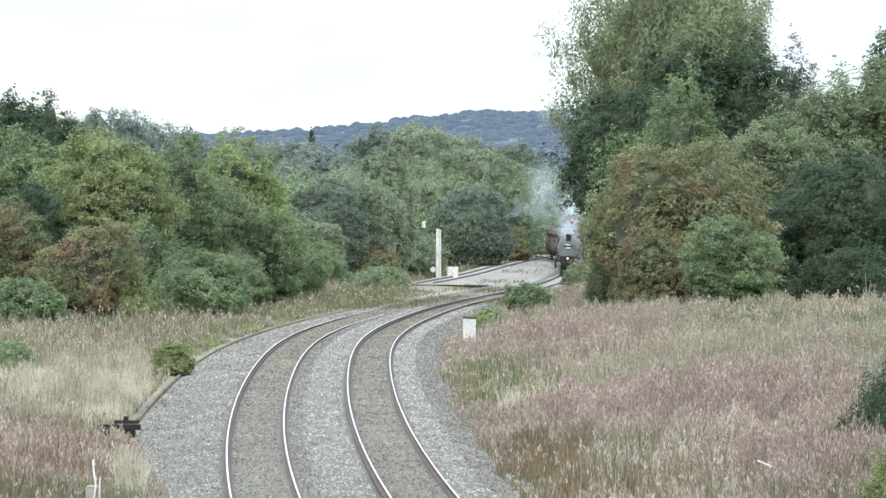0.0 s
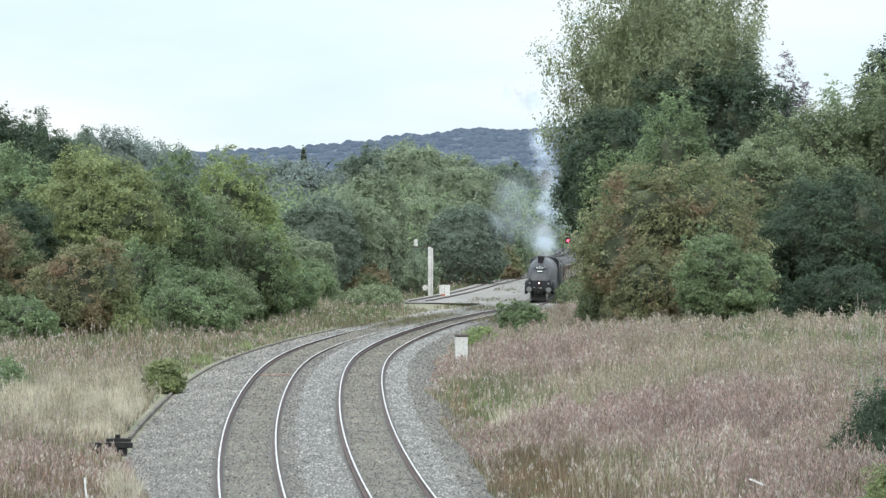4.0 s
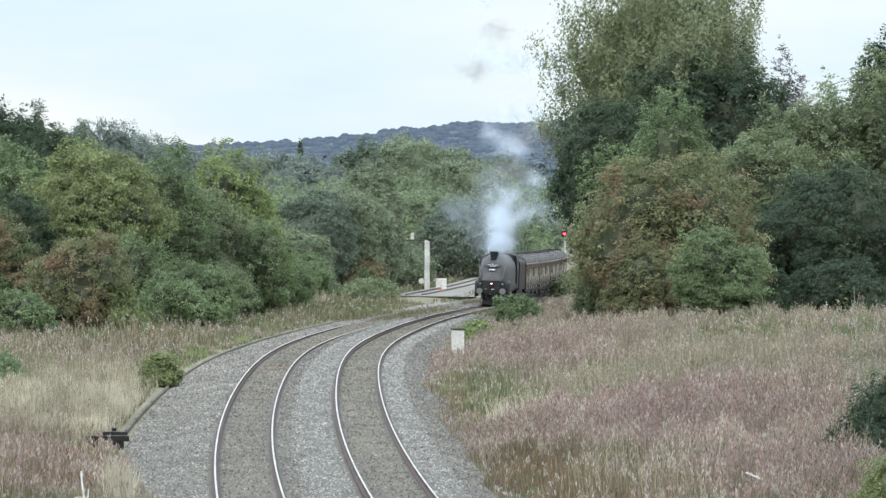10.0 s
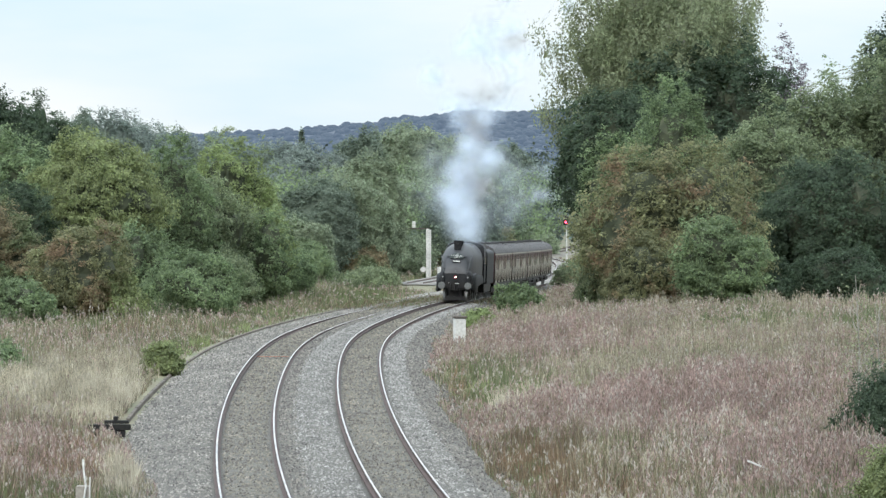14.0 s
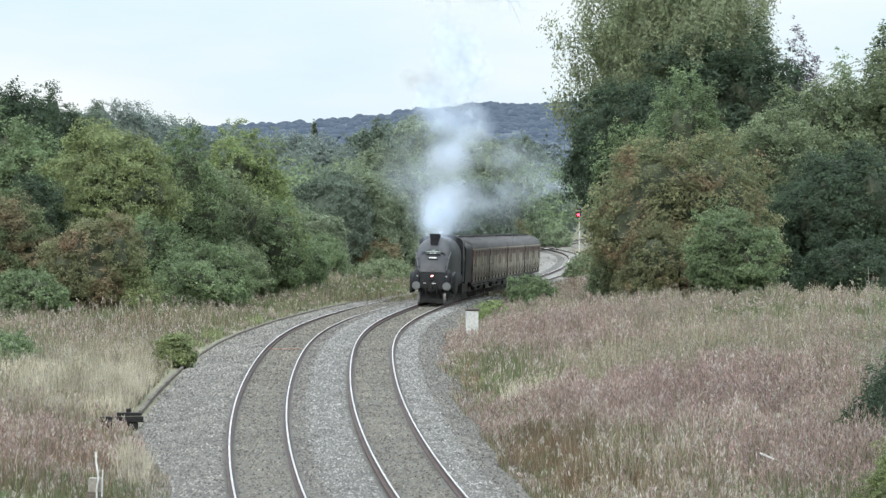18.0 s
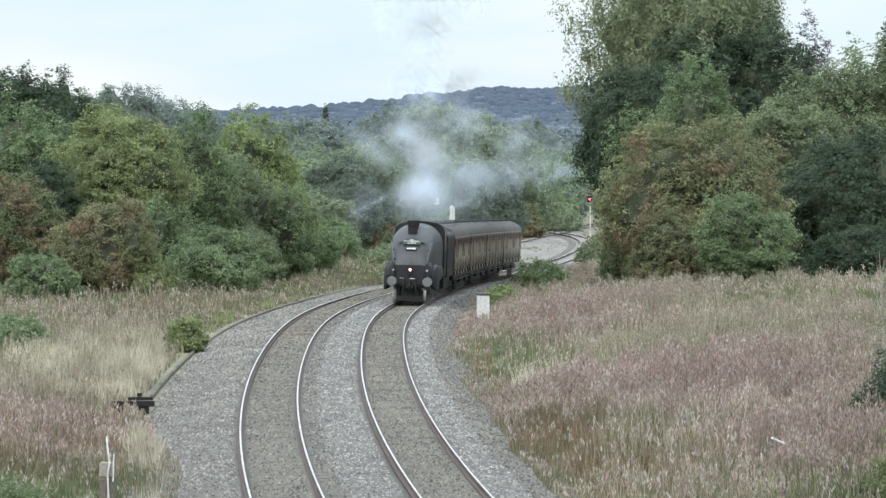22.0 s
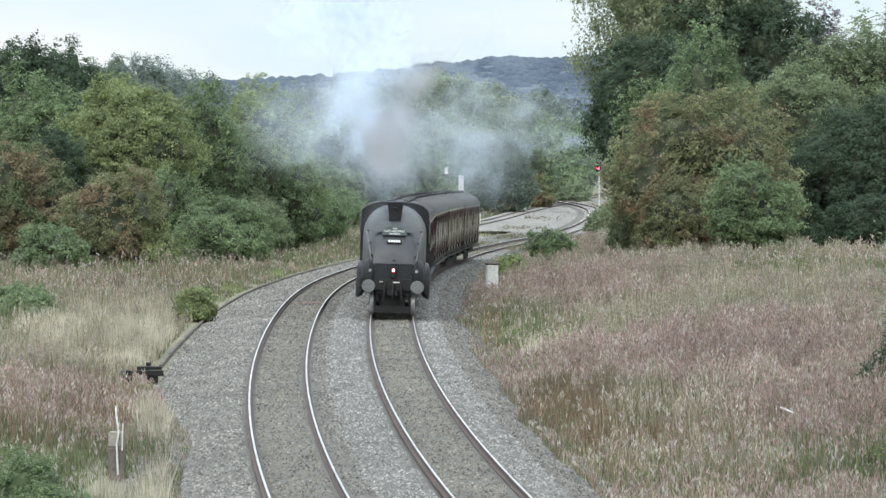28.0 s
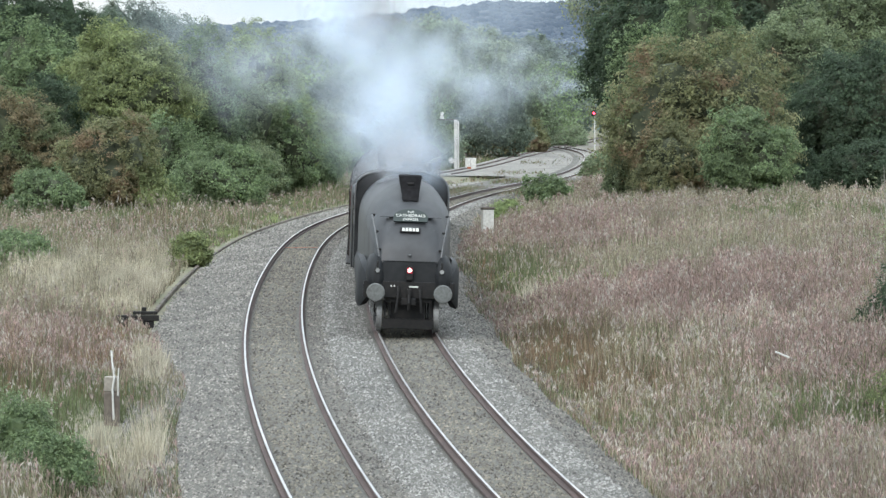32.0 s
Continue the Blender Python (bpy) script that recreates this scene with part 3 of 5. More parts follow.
# x, y, crown width, height of the top over the datum, leaves, habit, label, category
PLANTS = [
    (-24.0, 246.9, 5.7, 7.0, L_RUST, "haw", "russet hawthorn bush at the wood's edge", "hawthorn"),
    (-19.2, 242.3, 5.1, 6.1, L_HAW, "haw", "yellow-brown hawthorn bush at the wood's edge", "hawthorn"),
    (-21.9, 235.4, 4.2, 3.4, L_GREEN, "haw", "low green bramble thicket in front of the wood", "bush"),
    (-20.9, 274.3, 7.8, 11.5, L_ASH, "ash", "ash tree with a yellowing flat crown", "tree"),
    (-27.6, 292.6, 8.3, 11.4, L_GREEN, "round", "green oak at the wood's edge", "tree"),
    (-16.9, 283.4, 5.1, 10.7, L_GREEN, "round", "green sycamore at the wood's edge", "tree"),
    (-14.9, 320.0, 7.3, 10.9, L_LIGHT, "round", "tall light green willow in the wood's front row", "tree"),
    (-12.9, 324.6, 4.6, 9.2, L_LIGHT, "round", "light green tree with a tapering crown", "tree"),
    (-15.0, 292.6, 6.0, 8.5, L_GREY, "round", "grey-green sallow in front of the willow", "tree"),
    (-14.2, 256.0, 5.4, 4.6, L_GREEN, "haw", "green sallow bush behind the grass", "bush"),
    (-17.0, 260.6, 4.5, 6.5, L_GREEN, "haw", "dense green bush under the ash tree", "bush"),
    (-12.4, 297.1, 5.3, 5.9, L_GREEN, "haw", "green bush under the willow", "bush"),
    (-22.1, 288.0, 6.4, 8.8, L_GREY, "round", "slender pale-stemmed ash behind the hawthorns", "tree"),
    (-24.9, 269.7, 5.5, 8.1, L_DARK, "round", "dark green holly in the wood's edge", "tree"),
    (-36.8, 365.7, 10.4, 14.9, L_DARK, "round", "tall dark oak standing over the wood", "tree"),
    (-33.2, 377.1, 8.3, 14.5, L_DARK, "round", "tall dark oak standing over the wood", "tree"),
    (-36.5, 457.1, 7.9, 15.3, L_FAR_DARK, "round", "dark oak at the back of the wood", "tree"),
    (-38.9, 530.3, 13.4, 16.4, L_HAZE, "round", "distant wood tree with haze in its leaf colour", "tree"),
    (-35.8, 539.4, 11.3, 15.4, L_HAZE, "round", "distant wood tree with haze in its leaf colour", "tree"),
    (-32.7, 548.6, 10.3, 15.2, L_HAZE, "round", "distant wood tree with haze in its leaf colour", "tree"),
    (-29.1, 555.4, 9.8, 14.8, L_HAZE, "round", "distant wood tree with haze in its leaf colour", "tree"),
    (-26.1, 562.3, 9.3, 14.2, L_HAZE, "round", "distant wood tree with haze in its leaf colour", "tree"),
    (-21.7, 571.4, 12.6, 13.8, L_HAZE, "round", "distant wood tree with haze in its leaf colour", "tree"),
    (-15.5, 514.3, 13.0, 13.1, L_HAZE, "round", "tree in the middle of the wood, leaves paled for haze", "tree"),
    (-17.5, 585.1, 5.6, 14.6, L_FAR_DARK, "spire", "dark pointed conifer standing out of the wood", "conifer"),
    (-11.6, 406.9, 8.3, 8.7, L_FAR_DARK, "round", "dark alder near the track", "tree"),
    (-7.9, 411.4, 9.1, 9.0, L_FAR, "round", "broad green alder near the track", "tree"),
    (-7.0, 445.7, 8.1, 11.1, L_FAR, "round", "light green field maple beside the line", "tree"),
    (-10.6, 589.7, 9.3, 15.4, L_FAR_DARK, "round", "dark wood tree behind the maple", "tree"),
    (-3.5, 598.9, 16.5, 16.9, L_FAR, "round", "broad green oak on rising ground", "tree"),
    (-2.6, 539.4, 9.3, 10.3, L_FAR, "round", "trackside tree behind the signal post, leaves paled for haze", "tree"),
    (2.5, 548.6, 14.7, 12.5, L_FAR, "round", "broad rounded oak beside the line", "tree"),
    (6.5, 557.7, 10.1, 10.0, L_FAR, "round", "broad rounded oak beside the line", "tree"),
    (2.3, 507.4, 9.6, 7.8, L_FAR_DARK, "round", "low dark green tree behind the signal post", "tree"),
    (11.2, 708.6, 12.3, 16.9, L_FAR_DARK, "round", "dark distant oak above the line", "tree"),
    (12.7, 662.9, 13.9, 11.7, L_HAZE, "round", "trackside tree in the distance, leaves paled for haze", "tree"),
    (5.1, 731.4, 12.9, 16.6, L_HAZE, "round", "distant wood tree with haze in its leaf colour", "tree"),
    (-7.3, 406.9, 6.1, 2.9, L_RUST, "haw", "russet bush at the trackside", "bush"),
    (-5.6, 377.1, 5.7, 1.6, L_GREY, "shrub", "low green bush at the trackside", "bush"),
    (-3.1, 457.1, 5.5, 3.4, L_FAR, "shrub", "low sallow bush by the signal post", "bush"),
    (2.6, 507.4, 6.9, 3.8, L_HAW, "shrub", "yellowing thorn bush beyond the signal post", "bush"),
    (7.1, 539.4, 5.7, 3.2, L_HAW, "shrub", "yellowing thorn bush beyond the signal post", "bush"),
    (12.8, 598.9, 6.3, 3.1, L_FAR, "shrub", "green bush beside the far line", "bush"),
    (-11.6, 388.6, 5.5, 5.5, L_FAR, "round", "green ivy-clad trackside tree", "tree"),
    (15.7, 301.7, 14.2, 24.2, L_BIRCH, "birch", "tall birch with drooping thin branches", "birch tree"),
    (12.5, 290.3, 9.6, 14.0, L_DARK, "oak", "dense dark green oak", "tree"),
    (18.3, 294.9, 11.1, 17.1, L_DARK, "round", "dense dark green oak", "tree"),
    (22.3, 297.1, 5.2, 15.8, L_PURPLE, "round", "slender tree with dull purple leaves", "tree"),
    (11.0, 276.6, 4.0, 11.9, L_GREEN, "round", "green crab apple in front of the dark oak", "tree"),
    (15.0, 278.9, 5.9, 13.4, L_GREEN, "round", "green maple in front of the dark oak", "tree"),
    (12.6, 246.9, 8.8, 9.8, L_HAW, "haw", "large hawthorn with rusting leaves at the field's edge", "hawthorn"),
    (15.0, 237.7, 5.1, 6.6, L_GREEN, "haw", "bright green elder bush at the field's edge", "bush"),
    (19.8, 269.7, 7.4, 12.6, L_GREY, "round", "grey-green willow behind the field", "tree"),
    (22.4, 256.0, 8.6, 10.3, L_DARK, "round", "dark green holm oak behind the field", "tree"),
    (23.9, 283.4, 8.0, 14.9, L_GREY, "round", "grey-green willow over the dark oak", "tree"),
    (27.0, 290.3, 8.5, 15.3, L_GREEN, "round", "green willow over the dark oak", "tree"),
    (30.0, 285.7, 9.5, 15.7, L_GREY, "round", "grey-green willow over the dark oak", "tree"),
    (38.7, 342.9, 12.4, 22.6, L_PINE, "round", "dark pine standing over the willows", "pine tree"),
    (9.5, 256.0, 3.2, 4.6, L_GREEN, "haw", "low bramble thicket below the oak", "bush"),
    (4.7, 253.3, 2.7, 2.6, L_GREEN, "shrub", "small green sapling in the trackside grass", "bush"),
    (10.9, 242.3, 4.1, 5.4, L_HAW, "haw", "rusting hawthorn suckers at the field's edge", "hawthorn"),
    (11.15, 108.6, 2.6, 3.7, L_DARK, "shrub", "dark green gorse bush by the bridge", "bush"),
    (9.3, 91.4, 1.6, 3.0, L_ASH, "shrub", "yellowing bramble bush by the bridge", "bush"),
    (-10.25, 168.7, 1.7, 2.5, L_ASH, "shrub", "small yellow-green sapling by the cable trough", "bush"),
    (-7.3, 79.6, 1.3, 1.8, L_GREEN, "shrub", "green bramble bush below the bridge", "bush"),
    (2.1, 234.3, 1.8, 1.9, L_LIGHT, "shrub", "small light green sapling in the trackside grass", "bush"),
    (-16.6, 165.7, 3.0, 2.5, L_GREEN, "shrub", "low green bush in the dry grass", "bush"),
    (-8.3, 84.6, 1.4, 2.0, L_GREEN, "shrub", "green bramble bush below the bridge", "bush"),
    (-14.0, 283.4, 5.1, 3.9, L_GREY, "shrub", "low green thicket along the wood's edge", "bush"),
    (-11.6, 333.7, 5.5, 3.6, L_GREEN, "shrub", "low green thicket along the wood's edge", "bush"),
    (-17.5, 242.3, 4.0, 4.2, L_ASH, "shrub", "low yellow-green thicket along the wood's edge", "bush"),
    (-11.3, 379.4, 5.1, 3.7, L_GREEN, "shrub", "low green thicket along the wood's edge", "bush"),
    (-4.4, 448.0, 6.0, 2.9, L_FAR, "shrub", "low green thicket along the wood's edge", "bush"),
    (-24.9, 256.0, 4.2, 4.6, L_GREEN, "shrub", "low green thicket along the wood's edge", "bush"),
    (11.7, 402.0, 3.4, 1.3, L_GREY, "shrub", "low bush beside the junction", "bush"),
    (12.9, 418.0, 3.2, 1.5, L_GREEN, "shrub", "low bush beside the junction", "bush"),
    (17.6, 246.9, 4.0, 4.4, L_DARK, "haw", "low dark thicket at the field's edge", "bush"),
    (21.8, 242.3, 5.1, 4.8, L_DARK, "haw", "low dark thicket at the field's edge", "bush"),
    (9.5, 251.4, 3.3, 6.2, L_GREY, "haw", "low grey-green thicket below the oak", "bush"),
]
for i, row in enumerate(PLANTS):
    plant(*row, seed=i + 11)


# ---- far woods and hill ----
def ridge(x):
    """Height of the far ridge over the datum."""
    return 0.7 + float(np.interp(x, [-400, -165, -130, -81, -30, 3, 30, 58, 80, 120, 400], [50, 51, 53, 56.5, 63, 65.5, 69, 66.5, 69, 73, 80]))


# The hill's distance haze is painted: a blue glow over dark woods.
M_HILL = material("hill_woods_with_haze_glow", (0.012, 0.017, 0.018), (0.009, 0.013, 0.015), fine=0.06, coarse=0.008, bump=0, island=0.1)
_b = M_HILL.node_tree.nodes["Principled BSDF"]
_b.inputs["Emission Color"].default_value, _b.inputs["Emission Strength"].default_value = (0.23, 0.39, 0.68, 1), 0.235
hill = Solid()
rows_ = []
for y in (1600, 2057, 2514, 2971, 3429, 3900):
    u = (y - 1600) / 1829
    rows_.append([(x, y, max(-2, -3 + (ridge(x) - 1) * min(u, 1.0) ** 1.3)) for x in range(-900, 901, 30)])
hill.loft(rows_, closed=False, caps=False)
tagged(new("backdrop_hill", hill.mesh("backdrop_hill", M_HILL)), "far wooded hill, blue distance haze painted as a glow", "hill", kind="structure")
rng = np.random.default_rng(5)
woods = Solid()
for k in range(3600):
    x = rng.uniform(-260, 260)
    u = rng.uniform(0.45, 1.0) if k > 700 else rng.uniform(0.96, 1.01)
    q = rng.uniform(2.5, 6.0)
    z = -3 + (ridge(x) - 1) * min(u, 1) ** 1.3 - 1.0
    tall = q * rng.uniform(0.55, 1.0)
    ring = []
    for zz, rr in ((-2, 1.0), (0.35, 1.0), (0.75, 0.72), (1.0, 0.25)):
        ring.append([(x + q * rr * math.cos(a) * rng.uniform(0.8, 1.15), 1600 + 1829 * u + q * rr * math.sin(a), z + tall * (zz + rng.uniform(-0.06, 0.06))) for a in [math.pi * 2 * i / 7 for i in range(7)]])
    woods.loft(ring)
tagged(new("hill_woods", woods.mesh("hill_woods", M_HILL)), "far woods on the hill, blue distance haze painted as a glow", "woods", kind="stuff")
hc, hr = [], []
for k in range(900):
    a = rng.uniform(-0.1, 0.028)
    d = rng.uniform(1.0, 1.35) * float(np.interp(a, [-0.1, -0.06, -0.03, 0.0, 0.028], [300, 330, 420, 500, 560]))
    top = EYE + d * float(np.interp(a, [-0.1, -0.07, -0.05, -0.03, -0.01, 0.01, 0.028], [0.007, 0.0075, 0.0068, 0.006, 0.0065, 0.006, 0.004]))
    q = rng.uniform(1.0, 2.2)
    x, y = a * d, d
    z = float(ground_z(x, y))
    hc.append((x, y, z + 0.5 + rng.random() ** 0.8 * max(top - z - q, 1)))
    hr.append((q, q, q * 0.8))
tagged(new("wood_interior", soup("wood_interior", leaves(rng, hc, hr, 40000, 0.3), 4, L_GREEN)), "green leaves of the wood behind its edge", "woods", kind="stuff")
# Base colour greyed and lightened to carry the haze of distance.
M_FARWOOD = material("haze_tinted_far_woods", (0.105, 0.14, 0.12), (0.08, 0.112, 0.1), fine=0.2, coarse=0.02, bump=0, island=0.3)
hc, hr = [], []
for k in range(420):
    x = rng.uniform(-95, 60)
    y = rng.uniform(755, 982)
    q = rng.uniform(2.5, 4.5)
    t = rng.random()
    top = EYE + y * float(np.interp(x / y, [-0.079, -0.069, -0.0615, -0.054, -0.048, -0.038, 0.027], [0.01685, 0.0151, 0.014, 0.0130, 0.0120, 0.011, 0.011])) - rng.random() * 2
    hc.append((x, y, 1 + t * (top - q - 1)))
    hr.append((q, q, q * 0.8))
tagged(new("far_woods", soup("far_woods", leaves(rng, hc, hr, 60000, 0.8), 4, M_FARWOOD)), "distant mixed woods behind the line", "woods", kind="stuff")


# ---- train ----
def wheel(radius, parent, x, y, name="wheel"):
    s = 1 if x > 0 else -1
    hub = thing_part(name, parent, pose(x, y, radius))
    tyre = Solid()
    prof = [(-0.07, radius - 0.09), (-0.07, radius + 0.028), (-0.04, radius + 0.028), (-0.035, radius), (0.07, radius), (0.07, radius - 0.09)]
    rings = []
    for k in range(25):
        a = 2 * math.pi * k / 24
        rings.append([(s * px, r * math.cos(a), r * math.sin(a)) for px, r in prof])
    tyre.loft(rings, closed=True, caps=False)
    part("tyre", tyre, M_STEEL, hub, smooth=True)
    disc = Solid()
    disc.tube([(-0.03, 0, 0), (0.03, 0, 0)], radius - 0.085, 20)
    disc.tube([(s * 0.0, 0, 0), (s * 0.09, 0, 0)], radius * 0.25, 14)
    for k in range(10):
        a = 2 * math.pi * k / 10
        disc.tube([(s * 0.035, 0, 0), (s * 0.035, (radius - 0.1) * math.cos(a), (radius - 0.1) * math.sin(a))], 0.025, 5)
    part("spokes", disc, M_BLACK, hub)
    return hub


def thing_part(name, parent, m):
    ob = new(name)
    ob.empty_display_size = 0.1
    ob.parent = parent
    ob.matrix_basis = m
    return ob


WHEELS = []


def casing_ring(y, w, top, low, cap, e):
    pts = [(w, y, low), (w, y, (low + top - cap) / 2)]
    for k in range(17):
        a = math.pi * k / 16
        c, s = math.cos(a), math.sin(a)
        pts.append((w * math.copysign(abs(c) ** e, c), y, top - cap + cap * s ** e))
    return pts + [(-w, y, (low + top - cap) / 2), (-w, y, low)]


def build_locomotive():
    loco = thing("steam_locomotive", "sooty dark streamlined steam locomotive with a lit headlamp", "locomotive")
    body = Solid()
    sect = [(0.50, 0.76, 1.62, 1.36, 0.14, 0.5), (0.56, 0.82, 1.95, 1.3, 0.3, 0.55), (0.72, 0.88, 2.35, 1.3, 0.5, 0.62), (0.98, 0.94, 2.75, 1.3, 0.75, 0.72),
            (1.35, 1.0, 3.12, 1.3, 0.95, 0.8), (1.8, 1.05, 3.42, 1.3, 1.1, 0.86), (2.3, 1.09, 3.64, 1.3, 1.2, 0.9), (2.9, 1.12, 3.78, 1.3, 1.25, 0.92),
            (3.6, 1.14, 3.85, 1.3, 1.25, 0.94), (5.0, 1.15, 3.87, 1.3, 1.25, 0.95), (10.3, 1.2, 3.87, 1.3, 1.2, 0.92)]
    body.loft([casing_ring(*q) for q in sect])
    part("boiler_casing", body, M_NOSE, loco, "sooty streamlined casing with a sloping nose", True)
    for y in (1.0, 1.9, 3.3):
        k = np.array([np.interp(y, [q[0] for q in sect], [q[i] for q in sect]) for i in range(6)])
        rings = [[(x * (1 + g), yy, z + g * 0.6) for x, yy, z in casing_ring(y + d, *k[1:])] for d, g in ((0.0, 0.004), (0.02, 0.006), (0.04, 0.004))]
        part("casing_seam", Solid().loft(rings, closed=False, caps=False), M_BLACK, loco)
    for z, half in ((1.86, 0.70), (2.98, 0.8)):
        y = float(np.interp(z, [q[2] for q in sect[:6]], [q[0] for q in sect[:6]])) - 0.02
        part("nose_joint", Solid().box(-half, half, y - 0.02, y + 0.1, z - 0.005, z + 0.005), M_BLACK, loco)
    cab = Solid().loft([casing_ring(y, 1.3, 3.95, 1.2, 0.62, 0.72) for y in (10.34, 12.4)])
    part("cab", cab, M_CASING, loco, smooth=True)
    rim = casing_ring(10.32, 1.31, 3.97, 2.4, 0.62, 0.72)
    part("cab_rim", Solid().tube(rim, 0.03, 6), M_RIM, loco, "worn steel edge of the cab roof")
    for s in (-1, 1):
        part("cab_window", Solid().box(s * 1.335 - 0.01, s * 1.335 + 0.01, 10.7, 11.3, 2.45, 2.95, 0.005), M_GLASS, loco)
        skirt = Solid()
        rings = []
        for y, w, lo, hi in ((0.62, 1.14, 0.9, 1.5), (0.9, 1.28, 0.68, 1.75), (1.6, 1.33, 0.6, 1.88), (3.6, 1.33, 0.6, 1.9), (4.4, 1.3, 1.0, 1.8), (10.2, 1.28, 1.15, 1.75)):
            rings.append([(s * x, y, z) for x, z in ((w - 0.2, lo + 0.05), (w - 0.04, lo), (w, lo + 0.08), (w, hi - 0.25), (w - 0.06, hi - 0.06), (w - 0.2, hi))])
        skirt.loft(rings)
        part("side_fairing", skirt, M_CASING, loco, "flared fairing over the cylinder", True)
        pod = Solid()
        rings = []
        for y, k in ((0.3, 0.35), (0.36, 0.62), (0.5, 0.85), (0.8, 1.0), (1.5, 1.05), (2.2, 0.6)):
            rings.append([(s * (0.87 + 0.27 * k * math.cos(a)), y, 1.42 + (0.62 if math.sin(a) > 0 else 0.5) * k * math.sin(a)) for a in [2 * math.pi * i / 18 for i in range(18)]])
        pod.loft(rings)
        part("buffer_fairing", pod, M_CASING, loco, smooth=True)
        buf = Solid()
        buf.tube([(s * 0.87, 0.45, 1.06), (s * 0.87, 0.1, 1.06)], 0.11, 14)
        b = part("buffer", buf, M_BLACK, loco)
        head = Solid().tube([(s * 0.87, 0.1, 1.06), (s * 0.87, 0.06, 1.06), (s * 0.87, 0.02, 1.06), (s * 0.87, 0.0, 1.06)], [0.1, 0.22, 0.24, 0.215], 22)
        part("buffer_head", head, M_BUFFER, b, "worn steel buffer face", True)
        rail_ = Solid().tube([(s * 0.80, 0.44, 1.98), (s * 0.86, 0.52, 2.3), (s * 0.93, 0.74, 2.7), (s * 1.0, 1.05, 3.02), (s * 1.0, 1.2, 3.02)], 0.024, 8)
        for zz, yy, xx in ((2.15, 0.48, 0.83), (2.6, 0.68, 0.91), (3.02, 1.05, 1.0)):
            part("rail_stanchion", Solid().tube([(s * xx, yy, zz), (s * (xx - 0.06), yy + 0.22, zz)], 0.03, 8), M_BLACK, loco)
        part("handrail", rail_, M_RIM, loco, "steel handrail along the nose", True)
        lamp = Solid().tube([(s * 0.83, 0.42, 1.62), (s * 0.83, 0.26, 1.62)], 0.075, 12).box(s * 0.83 - 0.02, s * 0.83 + 0.02, 0.3, 0.4, 1.7, 1.86)
        lb = part("marker_lamp", lamp, M_BLACK, loco)
        part("lens", Solid().tube([(s * 0.83, 0.262, 1.62), (s * 0.83, 0.245, 1.62)], 0.055, 12), M_STEEL, lb)
        hose = Solid().tube([(s * 0.28, 0.42, 1.2), (s * 0.28, 0.22, 1.1), (s * 0.3, 0.16, 0.85), (s * 0.33, 0.18, 0.55)], 0.035, 8)
        part("brake_hose", hose, M_BLACK, loco, smooth=True)
        part("guard_iron", Solid().box(s * 0.6 - 0.02, s * 0.6 + 0.02, 0.75, 0.83, 0.12, 0.9), M_BLACK, loco)
    part("buffer_beam", Solid().box(-1.18, 1.18, 0.42, 0.52, 0.9, 1.34, 0.02), M_BLACK, loco)
    part("frame", Solid().box(-0.6, 0.6, 0.52, 12.3, 0.8, 1.3).box(-0.45, 0.45, 0.9, 3.6, 0.34, 0.8), M_BLACK, loco)
    step = Solid().box(-0.66, 0.66, 0.7, 0.78, 0.1, 0.36, 0.01)
    part("rail_guard", step, M_BLACK, loco)
    apron = Solid().loft([[(x * k, y, z) for x, z in ((-0.78, 1.34), (0.78, 1.34), (0.70, 1.84), (-0.70, 1.84))] for y, k in ((0.455, 0.97), (0.475, 1.0), (0.54, 1.0))])
    part("apron", apron, M_CASING, loco, "darker plate below the nose")
    hook = Solid().box(-0.06, 0.06, 0.2, 0.44, 0.98, 1.16, 0.02).tube([(0, 0.2, 1.0), (0, 0.15, 0.8), (0, 0.2, 0.62)], 0.04, 8).box(-0.2, 0.2, 0.3, 0.42, 0.72, 0.92, 0.03)
    part("coupling", hook, M_BLACK, loco)
    chim = Solid()
    rings = []
    for z, w, y0, y1 in ((3.4, 0.21, 1.72, 3.4), (3.7, 0.24, 1.85, 3.4), (4.04, 0.29, 1.95, 3.3)):
        rings.append([(w, y0, z), (w, y1, z), (w * 0.4, y1 + 0.15, z), (-w * 0.4, y1 + 0.15, z), (-w, y1, z), (-w, y0, z)])
    chim.loft(rings)
    part("chimney", chim, M_SOOT, loco, "black flared chimney casing")
    part("whistle", Solid().tube([(0, 1.95, 3.5), (0, 1.9, 3.85)], 0.03, 8).tube([(-0.08, 1.88, 3.83), (0.08, 1.88, 3.83)], 0.04, 8), M_BLACK, loco)
    # headlamp, headboard and plate on the nose
    hl = part("headlamp", Solid().tube([(0, 0.5, 1.64), (0, 0.33, 1.64)], 0.11, 14).box(-0.09, 0.09, 0.34, 0.5, 1.38, 1.55, 0.01), M_BLACK, loco)
    part("lamp_glass", Solid().tube([(0, 0.33, 1.64), (0, 0.31, 1.64)], 0.045, 14), M_LAMP, hl, "bright white lamp")
    part("lamp_surround", Solid().box(-0.065, 0.065, 0.322, 0.335, 1.56, 1.70, 0.005), M_TAIL, hl, "red glowing surround of the lamp")
    part("lamp_bracket", Solid().box(-0.035, 0.035, 0.5, 0.6, 1.99, 2.04, 0.01), M_RIM, loco)
    board = Solid()
    top_ = [(0.46 * math.sin(a), 0.0, 0.30 * math.cos(a)) for a in [radians(-75 + 150 * i / 14) for i in range(15)]]
    outline = [(-0.44, 0, -0.1)] + top_ + [(0.44, 0, -0.1)]
